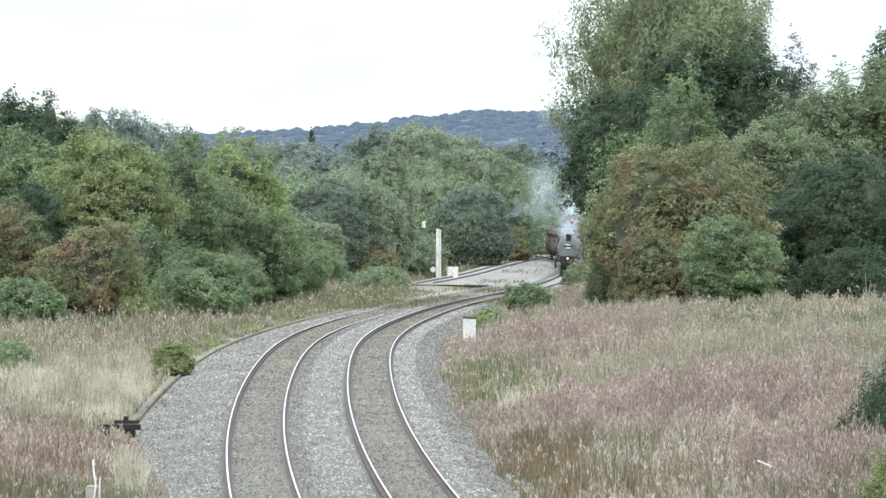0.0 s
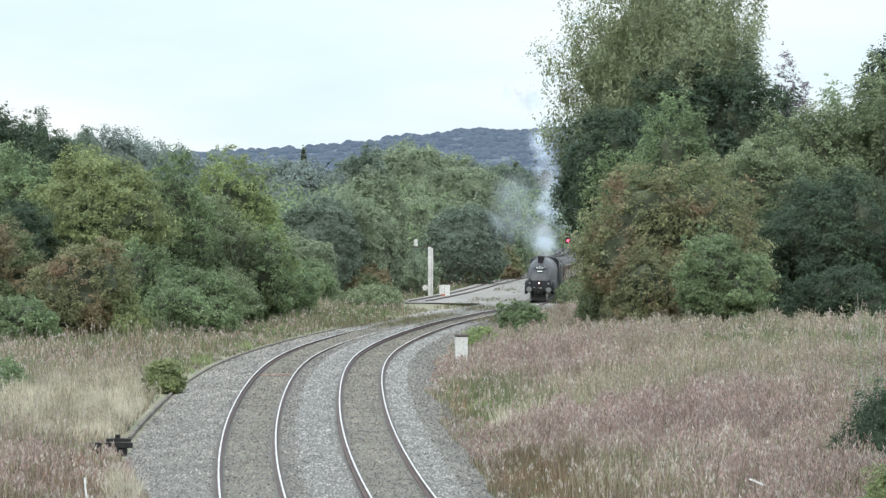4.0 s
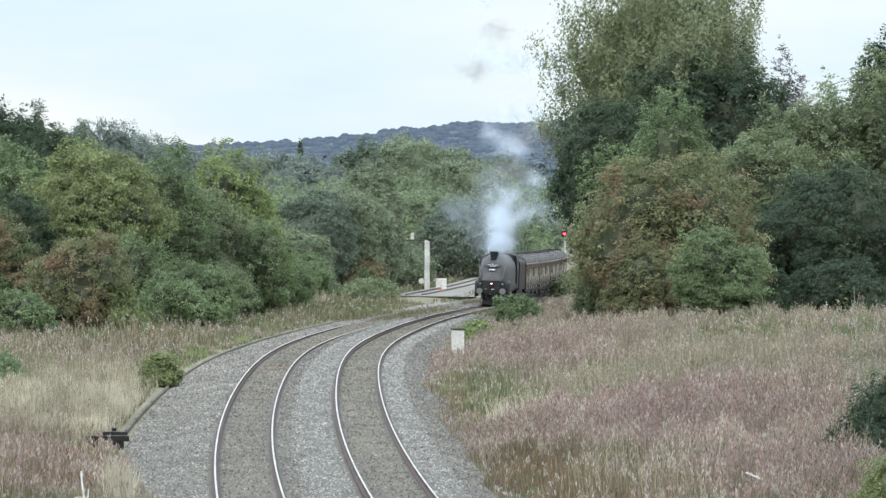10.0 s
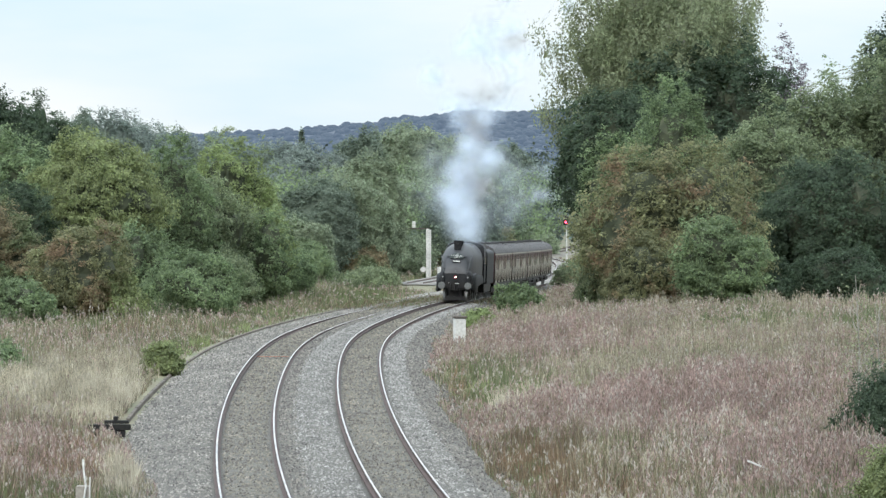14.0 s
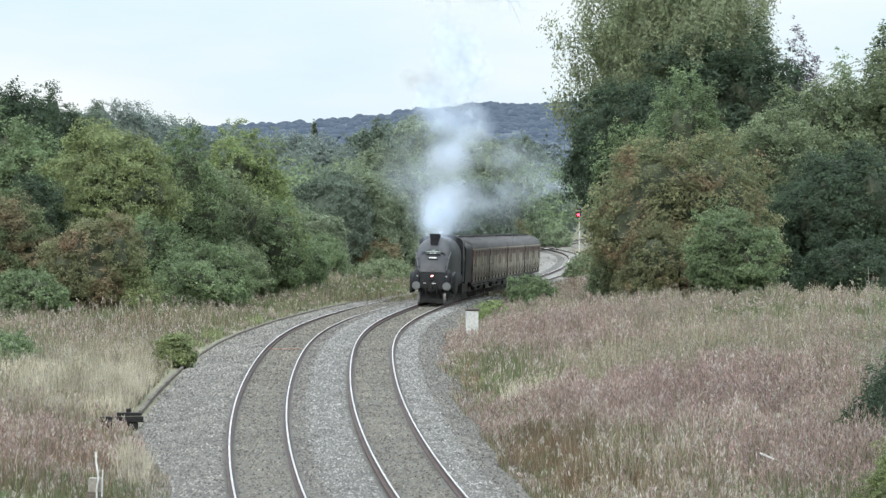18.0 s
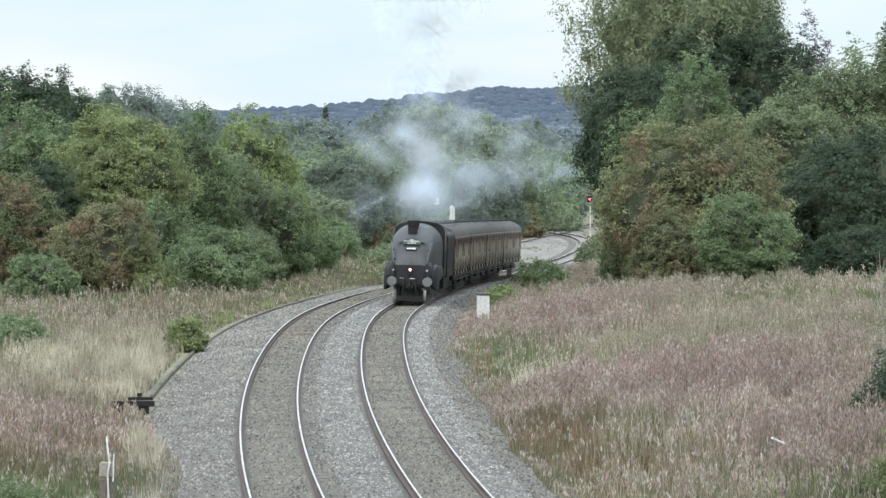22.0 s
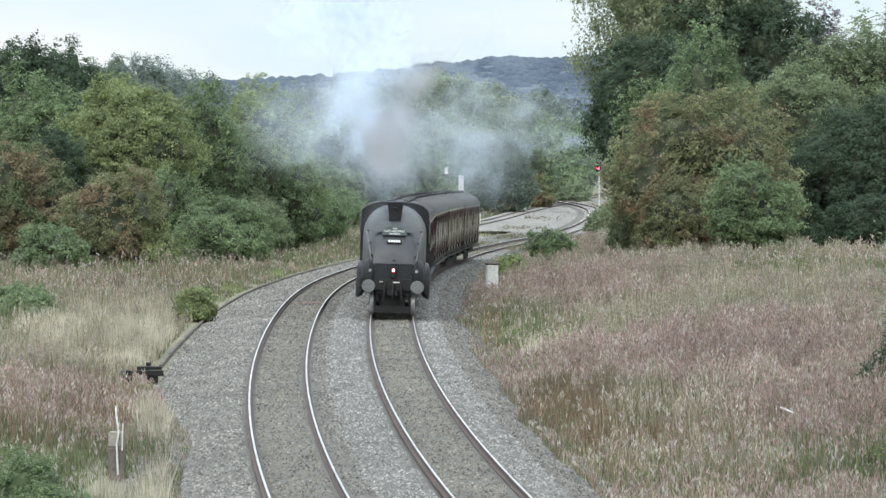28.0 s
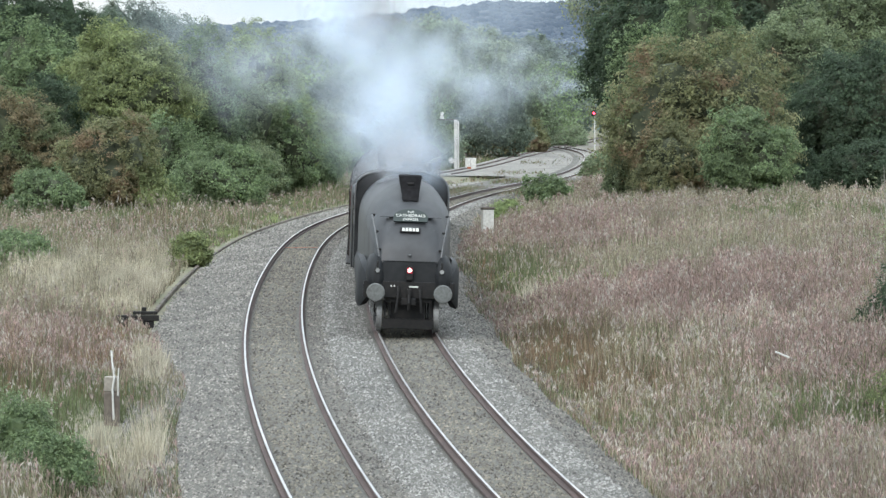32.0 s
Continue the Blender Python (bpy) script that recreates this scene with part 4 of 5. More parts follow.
    board.loft([[(x, -0.015, z) for x, _, z in outline], [(x, 0.015, z) for x, _, z in outline]])
    bo = part("headboard", board, M_BOARD, loco, "dark green train headboard with white letters")
    bo.matrix_basis = pose(0, 1.05, 2.95, -38, 0, 0)
    for k, (word, z, sz) in enumerate((("THE", 0.16, 0.1), ("CATHEDRALS", 0.045, 0.125), ("EXPRESS", -0.075, 0.11))):
        cu = bpy.data.curves.new("word", "FONT")
        cu.body, cu.size, cu.align_x, cu.extrude = word, sz, "CENTER", 0.003
        tmp = bpy.data.objects.new("word", cu)
        me = bpy.data.meshes.new_from_object(tmp)
        bpy.data.objects.remove(tmp)
        me.materials.clear()
        me.materials.append(M_LETTER)
        w_ob = part("lettering", me, M_LETTER, bo)
        w_ob.matrix_basis = pose(0, -0.021, z, 90, 0, 0)
    pl = part("plate", Solid().box(-0.27, 0.27, -0.015, 0.015, -0.075, 0.075, 0.01), M_BLACK, loco, "black plate with white bars")
    pl.matrix_basis = pose(0, 0.86, 2.66, -40, 0, 0)
    for k in range(5):
        bar = part("bar", Solid().box(-0.034, 0.034, -0.004, 0.004, -0.052, 0.052), M_LETTER, pl)
        bar.matrix_basis = pose(-0.18 + 0.09 * k, -0.02, 0)
    lines_ = Solid().box(0.0, 0.24, 0.413, 0.418, 1.19, 1.23)
    for x in (-0.48, -0.4):
        part("beam_marking", Solid().box(x, x + 0.04, 0.413, 0.418, 1.2, 1.24), M_LETTER, loco)
    part("beam_marking", lines_, M_LETTER, loco, "small white bar of unreadable writing")
    for y, r in ((1.3, 0.48), (3.2, 0.48)):
        for x in (-0.74, 0.74):
            WHEELS.append((wheel(r, loco, x, y), r))
    for y in (5.4, 7.6, 9.8):
        for x in (-0.74, 0.74):
            WHEELS.append((wheel(1.0, loco, x, y, "driving_wheel"), 1.0))
    return loco


def build_tender():
    ten = thing("tender", "sooty black eight-wheeled tender behind the locomotive", "tender")
    part("tank", Solid().loft([casing_ring(y, 1.34, 3.45, 1.1, 0.4, 0.6) for y in (0.1, 7.6)]), M_CASING, ten, smooth=True)
    coal = Solid()
    rng = np.random.default_rng(3)
    for k in range(60):
        x, y, r = rng.uniform(-0.9, 0.9), rng.uniform(0.6, 4.0), rng.uniform(0.12, 0.28)
        coal.tube([(x, y, 3.4 - r), (x + 0.05, y, 3.45 + r * 0.6)], [r, r * 0.6], 6)
    part("coal", coal, M_BLACK, ten)
    part("frame", Solid().box(-1.15, 1.15, 0.2, 7.5, 0.5, 1.1), M_BLACK, ten)
    for y in (0.9, 2.6, 4.4, 6.2):
        for x in (-0.74, 0.74):
            WHEELS.append((wheel(0.63, ten, x, y), 0.63))
    return ten


def build_coach():
    L = 19.7
    coach = thing("railway_coach", "umber and cream bogie coach with painted-in side reflections and a grey roof", "railway coach")
    prof = [(1.36, 3.12), (1.30, 3.32), (1.12, 3.52), (0.8, 3.68), (0.4, 3.78), (0.0, 3.81)]
    prof = prof + [(-x, z) for x, z in reversed(prof[:-1])]
    part("roof", Solid().loft([[(x, y, z) for x, z in prof] for y in (-0.05, 0.15, L - 0.15, L + 0.05)]), M_ROOF, coach, "sooty grey curved roof", True)
    for k in range(9):
        y = 1.2 + k * 2.15
        part("roof_rib", Solid().loft([[(x * 1.005, yy, z + 0.012) for x, z in prof] for yy in (y, y + 0.05)]), M_BLACK, coach)
    for k in range(7):
        y = 2.4 + k * 2.5
        for x in (-0.35, 0.35):
            part("roof_vent", Solid().tube([(x, y, 3.74), (x, y, 3.86), (x, y, 3.9)], [0.13, 0.13, 0.06], 10), M_BLACK, coach)
    part("core", Solid().box(-1.27, 1.27, 0.02, L - 0.02, 1.0, 3.14), M_UMBER, coach)
    bays = 17
    step = (L - 0.3) / bays
    for s in (-1, 1):
        def panel(y0, y1, z0, z1, b0, b1, th=0.03):
            return Solid().loft([[(s * b0, y, z0), (s * (b0 - th), y, z0), (s * (b1 - th), y, z1), (s * b1, y, z1)] for y in (y0, y1)])
        part("cantrail", panel(0.0, L, 3.03, 3.12, 1.352, 1.35), M_CREAM, coach, "cream strip under the roof")
        part("name_band", panel(0.0, L, 2.6, 3.025, 1.356, 1.352), M_UMBER, coach, "dark umber band above the panels")
        part("sole_bar", Solid().box(min(s * 1.2, s * 1.3), max(s * 1.2, s * 1.3), 0, L, 0.88, 1.06), M_BLACK, coach)
        low = panel(0.02, step - 0.02, 1.06, 1.96, 1.31, 1.36).mesh("lower_panel", M_CREAM)
        up = panel(0.02, step - 0.02, 1.965, 2.59, 1.362, 1.357).mesh("upper_panel", M_UMBER)
        light = panel(0.02, step - 0.02, 1.965, 2.59, 1.362, 1.357).mesh("upper_panel", M_CREAM)
        glass = panel(0.14, step - 0.14, 2.08, 2.80, 1.372, 1.366).mesh("window", M_GLASS)
        seam = panel(-0.045, 0.045, 1.06, 3.02, 1.36, 1.385).mesh("door_seam", M_BLACK)
        thin = panel(-0.028, 0.028, 1.2, 2.92, 1.352, 1.378).mesh("panel_seam", M_UMBER)
        hinge = Solid().box(s * 1.35 - 0.04, s * 1.35 + 0.04, -0.16, 0.16, 1.08, 1.24, 0.01).mesh("door_hinge", M_BLACK)
        for b in range(bays):
            y = 0.15 + b * step
            kind = (b * 5 + 2) % 7
            for name, me in (("lower_panel", low), ("upper_panel", light if kind in (1, 2, 4, 6) else up)) + ((("door_seam", seam), ("door_hinge", hinge)) if b % 3 == 0 else (("panel_seam", thin),)) + ((("window", glass),) if kind in (0, 3) else ()):
                ob = part(name, me, None, coach)
                ob.matrix_basis = pose(0, y, 0)
        part("footboard", Solid().box(min(s * 1.25, s * 1.42), max(s * 1.25, s * 1.42), 0.4, L - 0.4, 0.78, 0.82), M_BLACK, coach)
    for y0, y1 in ((-0.12, 0.02), (L - 0.02, L + 0.12)):
        part("end_panel", Solid().box(-1.33, 1.33, min(y0, y1) + 0.06, max(y0, y1) - 0.04, 1.0, 3.2), M_UMBER, coach)
        part("gangway", Solid().box(-0.55, 0.55, y0 * 1 - 0.12 if y0 < 0 else y0, y1 if y0 < 0 else y1 + 0.2, 1.0, 3.15, 0.04), M_BLACK, coach)
    und = Solid().box(-0.5, 0.5, 5.5, 8.0, 0.45, 0.9).box(-0.9, -0.3, 9.0, 11.5, 0.4, 0.9, 0.03).box(0.3, 0.95, 10.0, 12.5, 0.4, 0.9, 0.03)
    for s in (-1.1, 1.1):
        und.tube([(s, 4.2, 0.88), (s, 6.5, 0.5), (s, 13.2, 0.5), (s, 15.5, 0.88)], 0.05, 6)
    part("underframe", und, M_BLACK, coach)
    for yb in (2.7, L - 2.7):
        bog = part("bogie", Solid().box(-1.05, -0.92, yb - 1.75, yb + 1.75, 0.42, 0.74, 0.03).box(0.92, 1.05, yb - 1.75, yb + 1.75, 0.42, 0.74, 0.03).box(-0.95, 0.95, yb - 0.25, yb + 0.25, 0.4, 0.8), M_BLACK, coach)
        for dy in (-1.3, 1.3):
            for x in (-0.74, 0.74):
                WHEELS.append((wheel(0.46, coach, x, yb + dy), 0.46))
    return coach


loco, tender, coach = build_locomotive(), build_tender(), build_coach()
tagged(coach, group="coaches")
coaches = [coach] + [copy_thing(coach, pose(0, 0, 0)) for k in range(3)]


# ---- posts and small things beside the line ----
def marker_post():
    x, y, z = line(178.6, 3.95, 0)
    z = float(ground_z(x, y))
    t = thing("lineside_post", "squat white-painted concrete post with a dark cap", "post", m=pose(x, y, z, 0, 0, 12))
    part("shaft", Solid().box(-0.25, 0.25, -0.22, 0.22, -0.1, 1.3, 0.03), M_CONCRETE, t)
    part("cap", Solid().box(-0.29, 0.29, -0.26, 0.26, 1.3, 1.42, 0.04), M_TROUGH, t, "dark lichened cap")


marker_post()


def cable_trough():
    """Concrete lids in a line at the foot of the far bank."""
    t = thing("cable_trough", "line of stained concrete cable trough lids along the grass", "cable trough")
    me = Solid().box(-0.05, 0.05, -0.545, 0.545, -0.25, 0.0, 0.01).mesh("lid", M_TROUGH)
    for k in range(164):
        s = 114 + k * 1.1
        x, y, z = line(s, -7.1 + 0.04 * math.sin(s * 0.05), -0.425)
        ob = part("lid", me, None, t)
        ob.matrix_basis = pose(x, y, z + 0.012 * math.sin(k * 2.3), 0, 3 * math.sin(k * 1.7), -math.degrees(np.interp(s, LS, LH)) + 0.3 * math.sin(k * 3.1))


cable_trough()


def old_crate():
    x, y = -9.24, 127.4
    z = float(ground_z(x, y))
    t = thing("timber_stack", "low stack of black tarred timbers in the grass", "timbers", m=pose(x, y, z, 0, 0, 3))
    for k, (x0, x1, z0, z1) in enumerate(((-0.62, 0.6, 0.2, 0.36), (-0.15, 0.55, 0.375, 0.47), (-0.6, -0.2, -0.05, 0.19), (0.1, 0.45, -0.05, 0.19), (-2.3, -1.85, 0.1, 0.36), (0.1, 0.24, 0.48, 0.58))):
        part("timber", Solid().box(x0, x1, -0.13 + 0.05 * (k % 2), 0.12, z0, z1, 0.015), M_BLACK, t)


old_crate()


def gauge_post():
    x, y = -7.43, 94.8
    z = float(ground_z(x, y))
    t = thing("valve_post", "dark stubby post with a thin white pipe", "post", m=pose(x, y, z))
    part("box", Solid().box(-0.16, 0.16, -0.14, 0.14, -0.1, 0.68, 0.03), M_TROUGH, t)
    part("cap", Solid().box(-0.15, 0.15, -0.13, 0.13, 0.685, 1.0, 0.02), M_SLEEPER, t, "pale grey concrete head")
    part("pipe", Solid().tube([(0.14, -0.16, 0.6), (0.15, -0.18, 1.0), (0.16, -0.18, 1.18)], 0.016, 8), M_CONCRETE, t)
    part("pipe", Solid().tube([(0.05, -0.16, 0.1), (0.03, -0.2, 0.75), (0.07, -0.18, 1.0), (0.02, -0.1, 1.3), (0.0, -0.06, 1.55)], 0.022, 8), M_CONCRETE, t, "thin pale pipe", True)


gauge_post()


def litter():
    x, y = 7.05, 98.8
    t = thing("fallen_board", "broken white board lying in the field", "board", m=pose(x, y, float(ground_z(x, y)) + 0.45, 8, 22, 20))
    part("panel", Solid().box(-0.3, 0.32, -0.06, 0.06, -0.02, 0.02, 0.008), M_CONCRETE, t)
    part("strip", Solid().box(0.1, 0.42, -0.2, -0.12, -0.12, -0.09, 0.008), M_CONCRETE, t)


litter()


def bare_sapling(x, y, h, seed):
    rng = np.random.default_rng(seed)
    t = thing("bare_sapling", "half-dead sapling with thin bare twigs", "sapling", m=pose(x, y, float(ground_z(x, y)) - 0.05))
    part("trunk", Solid().tube([(0, 0, 0), (0.05, 0, h * 0.5), (-0.06, 0, h)], [0.035, 0.022, 0.006], 6), M_BARK_PALE, t)
    for k in range(16):
        z = h * (0.2 + 0.045 * k)
        a = rng.uniform(0, 6.28)
        r = rng.uniform(0.3, 0.75) * (1.2 - z / h * 0.7)
        e = Vector((math.cos(a) * r, math.sin(a) * r, z + rng.uniform(0.3, 0.7)))
        part("twig", Solid().tube([(0, 0, z), e * 0.55 + Vector((0, 0, z * 0.42)), e], [0.014, 0.009, 0.003], 5), M_BARK_PALE, t)
    c = [(rng.normal() * 0.3, rng.normal() * 0.3, h * rng.uniform(0.35, 0.95)) for k in range(14)]
    part("foliage", soup("foliage", leaves(rng, c, [(0.25, 0.25, 0.3)] * 14, 420, 0.06, 0.0, True), 3, L_BIRCH), None, t)


bare_sapling(10.6, 114.0, 4.2, 3)
bare_sapling(11.4, 117.0, 3.6, 4)


def tape():
    x, y, z = line(156.0, -SPACING, -0.13)
    t = thing("warning_tape", "faded red tape lying across the ballast", "tape", m=pose(x, y, z, 0, 0, 4))
    part("strip", Solid().box(-0.7, 0.1, -0.03, 0.03, 0.0, 0.012).box(0.05, 0.6, 0.05, 0.1, 0.0, 0.012), M_ORANGE, t)


tape()


def signal_mast():
    x, y = -0.9, 445.7
    z = float(ground_z(x, y))
    t = thing("signal_post", "pale concrete post with a side arm and a small dish", "signal post", m=pose(x, y, z))
    part("post", Solid().box(-0.22, 0.1, -0.15, 0.15, -0.1, 5.0, 0.03), M_CONCRETE, t)
    part("rear_post", Solid().box(0.12, 0.28, 0.0, 0.14, -0.1, 4.9, 0.02), M_CONCRETE, t)
    part("arm", Solid().box(-2.9, 0.1, -0.05, 0.05, 4.95, 5.07, 0.01), M_TROUGH, t)
    part("arm_lamp", Solid().box(-1.6, -1.25, -0.15, 0.15, 5.07, 5.75, 0.04), M_CONCRETE, t)
    part("dish", Solid().tube([(-0.5, -0.2, 1.0), (-0.5, -0.24, 1.0)], 0.28, 16), M_CONCRETE, t)
    t2 = thing("equipment_cabinet", "pale grey trackside equipment cabinet", "cabinet", m=pose(x + 1.0, y - 0.3, z))
    part("body", Solid().box(-0.1, 0.95, -0.3, 0.3, -0.05, 1.25, 0.03), M_CONCRETE, t2)
    part("door_seam", Solid().box(0.4, 0.43, -0.31, -0.29, 0.1, 1.15), M_TROUGH, t2)
    t3 = thing("barrier", "small orange plastic marker board in the weeds", "marker", m=pose(x + 1.2, y - 3.0, float(ground_z(x + 1.2, y - 3))))
    part("board", Solid().box(-0.1, 0.25, -0.03, 0.03, 0.1, 0.45, 0.01), M_ORANGE, t3)


signal_mast()


def red_signal():
    x, y = 15.0, 528.0
    z = float(ground_z(x, y))
    top = EYE - 0.00725 * y
    t = thing("colour_light_signal", "colour light signal on a pale post showing red", "signal", m=pose(x, y, z))
    h = top - z
    part("post", Solid().tube([(0.1, 0.1, -0.1), (0.1, 0.1, h + 0.3)], 0.08, 10), M_CONCRETE, t)
    part("head", Solid().box(-0.3, 0.3, -0.12, 0.12, h - 0.35, h + 0.75, 0.03), M_BLACK, t)
    part("lamp", Solid().tube([(0, -0.13, h), (0, -0.16, h)], 0.13, 14), M_RED, t, "lit red lamp")


red_signal()


def tarnished_line():
    """The straight track of the junction, beyond the near line."""
    t = thing("railway_track", "distant straight track of the junction on pale ballast", "railway track", "tracks")
    a, b = Vector((-2.0, 411.0, 0)), Vector((22.0, 686.0, 0))
    d = (b - a).normalized()
    n = Vector((d.y, -d.x, 0))
    rows = []
    for k in range(41):
        p = a + (b - a) * k / 40
        z = float(np.interp(np.interp(p.y, LY, LS), LS, LZ)) - 0.05
        rows.append((p, z))
    for off in (-G, G):
        r = Solid().loft([[tuple(p + n * (off + w) + Vector((0, 0, z + u))) for w, u in ((-0.035, -0.16), (-0.035, 0), (0.035, 0), (0.035, -0.16))] for p, z in rows])
        part("rail", r, M_RAIL_SIDE, t)
    bedm = Solid().loft([[tuple(p + n * w + Vector((0, 0, z + u))) for w, u in ((-2.8, -0.6), (-1.7, -0.17), (1.7, -0.19), (2.8, -0.6))] for p, z in rows], closed=False, caps=False)
    tagged(new("ballast_bed_far", bedm.mesh("ballast_bed_far", M_STONE_OLD)), "pale ballast of the distant junction", "ballast", kind="structure")


tarnished_line()


def junction_bed():
    """Old pale ballast between the curving line and the straight track."""
    rows = []
    for y in np.arange(330, 640, 4.0):
        st = float(np.interp(y, LY, LS))
        z = float(np.interp(st, LS, LZ))
        x0, x1 = -2.0 + (y - 411) * 0.0873 - 2.0, float(np.interp(st, LS, LX)) + float(np.interp(y, [365, 395], [0.0, 2.9]))
        x0 = max(x0, x1 - 7.6) if y < 405 else x0
        if x1 - 1.0 > x0:
            rows.append([(x0 + (x1 - 1.0 - x0) * k / 6, float(y), z - float(np.interp(y, [340, 395], [0.5, 0.165])) + 0.012 * math.sin(y * 0.7 + k * 1.9)) for k in range(7)])
    tagged(new("ballast_bed_junction", Solid().loft(rows, closed=False, caps=False).mesh("ballast_bed_junction", M_STONE)), "pale old ballast between the tracks of the junction", "ballast", kind="structure")


junction_bed()


# ---- grasses ----
def patch(x, y, k, seed):
    """Soft patches, longer along the field than across it."""
    r = np.random.default_rng(seed)
    v = 0
    for i in range(7):
        a, ph = r.uniform(0, 6.28), r.uniform(0, 6.28)
        f = k * r.uniform(0.5, 2.2)
        v = v + np.sin((x * np.cos(a) + y * np.sin(a) * 0.22) * f + ph)
    return v / 4


def turf_z(x, y):
    """The ground, or the ballast where it lies higher."""
    st = np.interp(y, LY, LS)
    side = (x - np.interp(st, LS, LX)) * np.cos(np.interp(st, LS, LH))
    bed_up = np.interp(side, [-7.4, -6.6, -5.6, -4.9, 1.75, 2.7, 3.2], [-0.75, -0.48, -0.36, -0.17, -0.2, -0.5, -0.85])
    on_bed = (side > -7.3) & (side < 3.1)
    return np.where(on_bed, np.maximum(ground_z(x, y), np.interp(st, LS, LZ) + bed_up - 0.02), ground_z(x, y))


def blades(rng, x, y, h, w, lean=0.17):
    """Single pointed blades."""
    n = len(x)
    z = turf_z(x, y) - 0.03
    a = rng.uniform(0, 2 * np.pi, n)
    s = np.stack([np.cos(a) * w, np.sin(a) * w, np.zeros(n)], 1)
    base = np.stack([x, y, z], 1)
    tip = base + np.stack([rng.normal(size=n) * lean * h, rng.normal(size=n) * lean * h, h], 1)
    return np.stack([base - s, base + s, tip], 1)


def heads(rng, x, y, h, w):
    """Feathery seed heads: a few small lozenges round the top of a stem."""
    n = len(x)
    z = turf_z(x, y)
    out = []
    for k in range(4):
        c = np.stack([x + rng.normal(size=n) * w * 1.5, y + rng.normal(size=n) * w * 1.5, z + h * (0.72 + 0.3 * rng.random(n))], 1)
        a = rng.uniform(0, np.pi, n)
        s = np.stack([np.cos(a) * w, np.sin(a) * w, np.zeros(n)], 1)
        up = np.stack([rng.normal(size=n) * 0.022, rng.normal(size=n) * 0.022, 0.032 + 0.045 * rng.random(n)], 1)
        out.append(np.stack([c - up, c + s, c + up, c - s], 1))
    return np.concatenate(out)


def sow(rng, count, right):
    """Random places on the grassland, denser towards the bridge."""
    y = 69 + 500 * rng.random(count * 2) ** 1.9
    half = 0.103 * y + 2
    x = rng.uniform(-half, half)
    s = np.interp(y, LY, LS)
    side = (x - np.interp(s, LS, LX)) * np.cos(np.interp(s, LS, LH))
    straight = np.abs(x + 2.0 - (y - 411) * 0.0873) < 2.3
    near = np.clip((150 - y) / 60, 0, 1)
    keep = ((side > 2.7 - 0.25 * near + 0.3 * patch(x, y, 1.3, 2)) if right else (side < -7.35 + 1.6 * np.clip((132 - y) / 25, 0, 1) + 0.35 * patch(x, y, 1.3, 3) * np.clip((126 - y) / 10, 0, 1))) & ~((y > 405) & straight) & ~((np.abs(x + 7.35) < 0.45) & (y > 87) & (y < 95.3)) & ~((y > 375) & (side < 2.5) & (x > -4.2 + (y - 411) * 0.0873))
    return x[keep][:count], y[keep][:count], side[keep][:count]


M_STRAW = material("straw_grass", (0.3, 0.274, 0.2), (0.21, 0.192, 0.136), fine=0.9, coarse=0.16, bump=0, island=0.5, translucent=0.25)
M_BROWN = material("brown_dead_grass", (0.17, 0.128, 0.082), (0.12, 0.094, 0.06), fine=0.9, coarse=0.16, bump=0, island=0.5, translucent=0.25)
M_PINK = material("pinkish_seeded_herbs", (0.305, 0.222, 0.2), (0.215, 0.158, 0.14), fine=0.9, coarse=0.16, bump=0, island=0.5, translucent=0.25)
M_BLEACHED = material("bleached_grass", (0.5, 0.465, 0.37), (0.38, 0.345, 0.26), fine=0.9, coarse=0.16, bump=0, island=0.4, translucent=0.25)
M_RUSTY = material("rust_brown_docks", (0.195, 0.13, 0.082), (0.13, 0.09, 0.058), fine=0.9, coarse=0.16, bump=0, island=0.5, translucent=0.25)
M_FLUFF = material("pale_seed_fluff", (0.42, 0.385, 0.342), (0.31, 0.282, 0.246), fine=0.9, coarse=0.16, bump=0, island=0.25, translucent=0.3)
M_GRASS = material("green_undergrowth", (0.13, 0.155, 0.072), (0.095, 0.118, 0.056), fine=0.9, coarse=0.16, bump=0, island=0.5, translucent=0.25)

# which growth thrives where: right-hand field?, kind (straw, green, brown, pink), centre, spread, strength
ZONES = [(False, 0, -12.5, 150, 5, 26, 2.6), (False, 3, -11, 115, 4, 14, 2.2), (False, 2, -10, 108, 4, 18, 1.8), (False, 0, -7.3, 106, 1.1, 14, 1.6), (False, 1, -17, 160, 3, 12, 2.5),
         (False, 1, -9.5, 92, 3, 8, 2.0), (False, 2, -9.5, 152, 1.2, 6, 2.0), (False, 2, -13, 215, 8, 18, 1.2),
         (True, 0, 8, 80, 5, 5, 0.8), (True, 1, 8, 92, 5, 6, 2.3), (True, 2, 4.5, 96, 2.5, 10, 1.5), (True, 3, 6.5, 128, 4.5, 13, 2.3), (True, 2, 2.6, 114, 1.3, 11, 2.4), (True, 0, 9, 156, 6, 9, 2.0), (True, 1, 3.2, 148, 1.8, 8, 2.6),
         (True, 3, 5, 195, 5, 30, 1.9), (True, 1, 15, 205, 9, 28, 1.3), (True, 0, 12, 235, 9, 14, 1.3), (True, 3, 9, 96, 2.5, 3, 1.4), (True, 1, 1.2, 165, 1.5, 20, 1.6), (True, 0, 9, 185, 8, 22, 1.0), (True, 3, 7.5, 104, 2.5, 5, 1.4), (True, 3, 4, 170, 3, 10, 1.2), (True, 1, 6, 110, 5, 9, 0.8), (False, 1, -9, 96, 3, 10, 2.0)]
grng = np.random.default_rng(21)
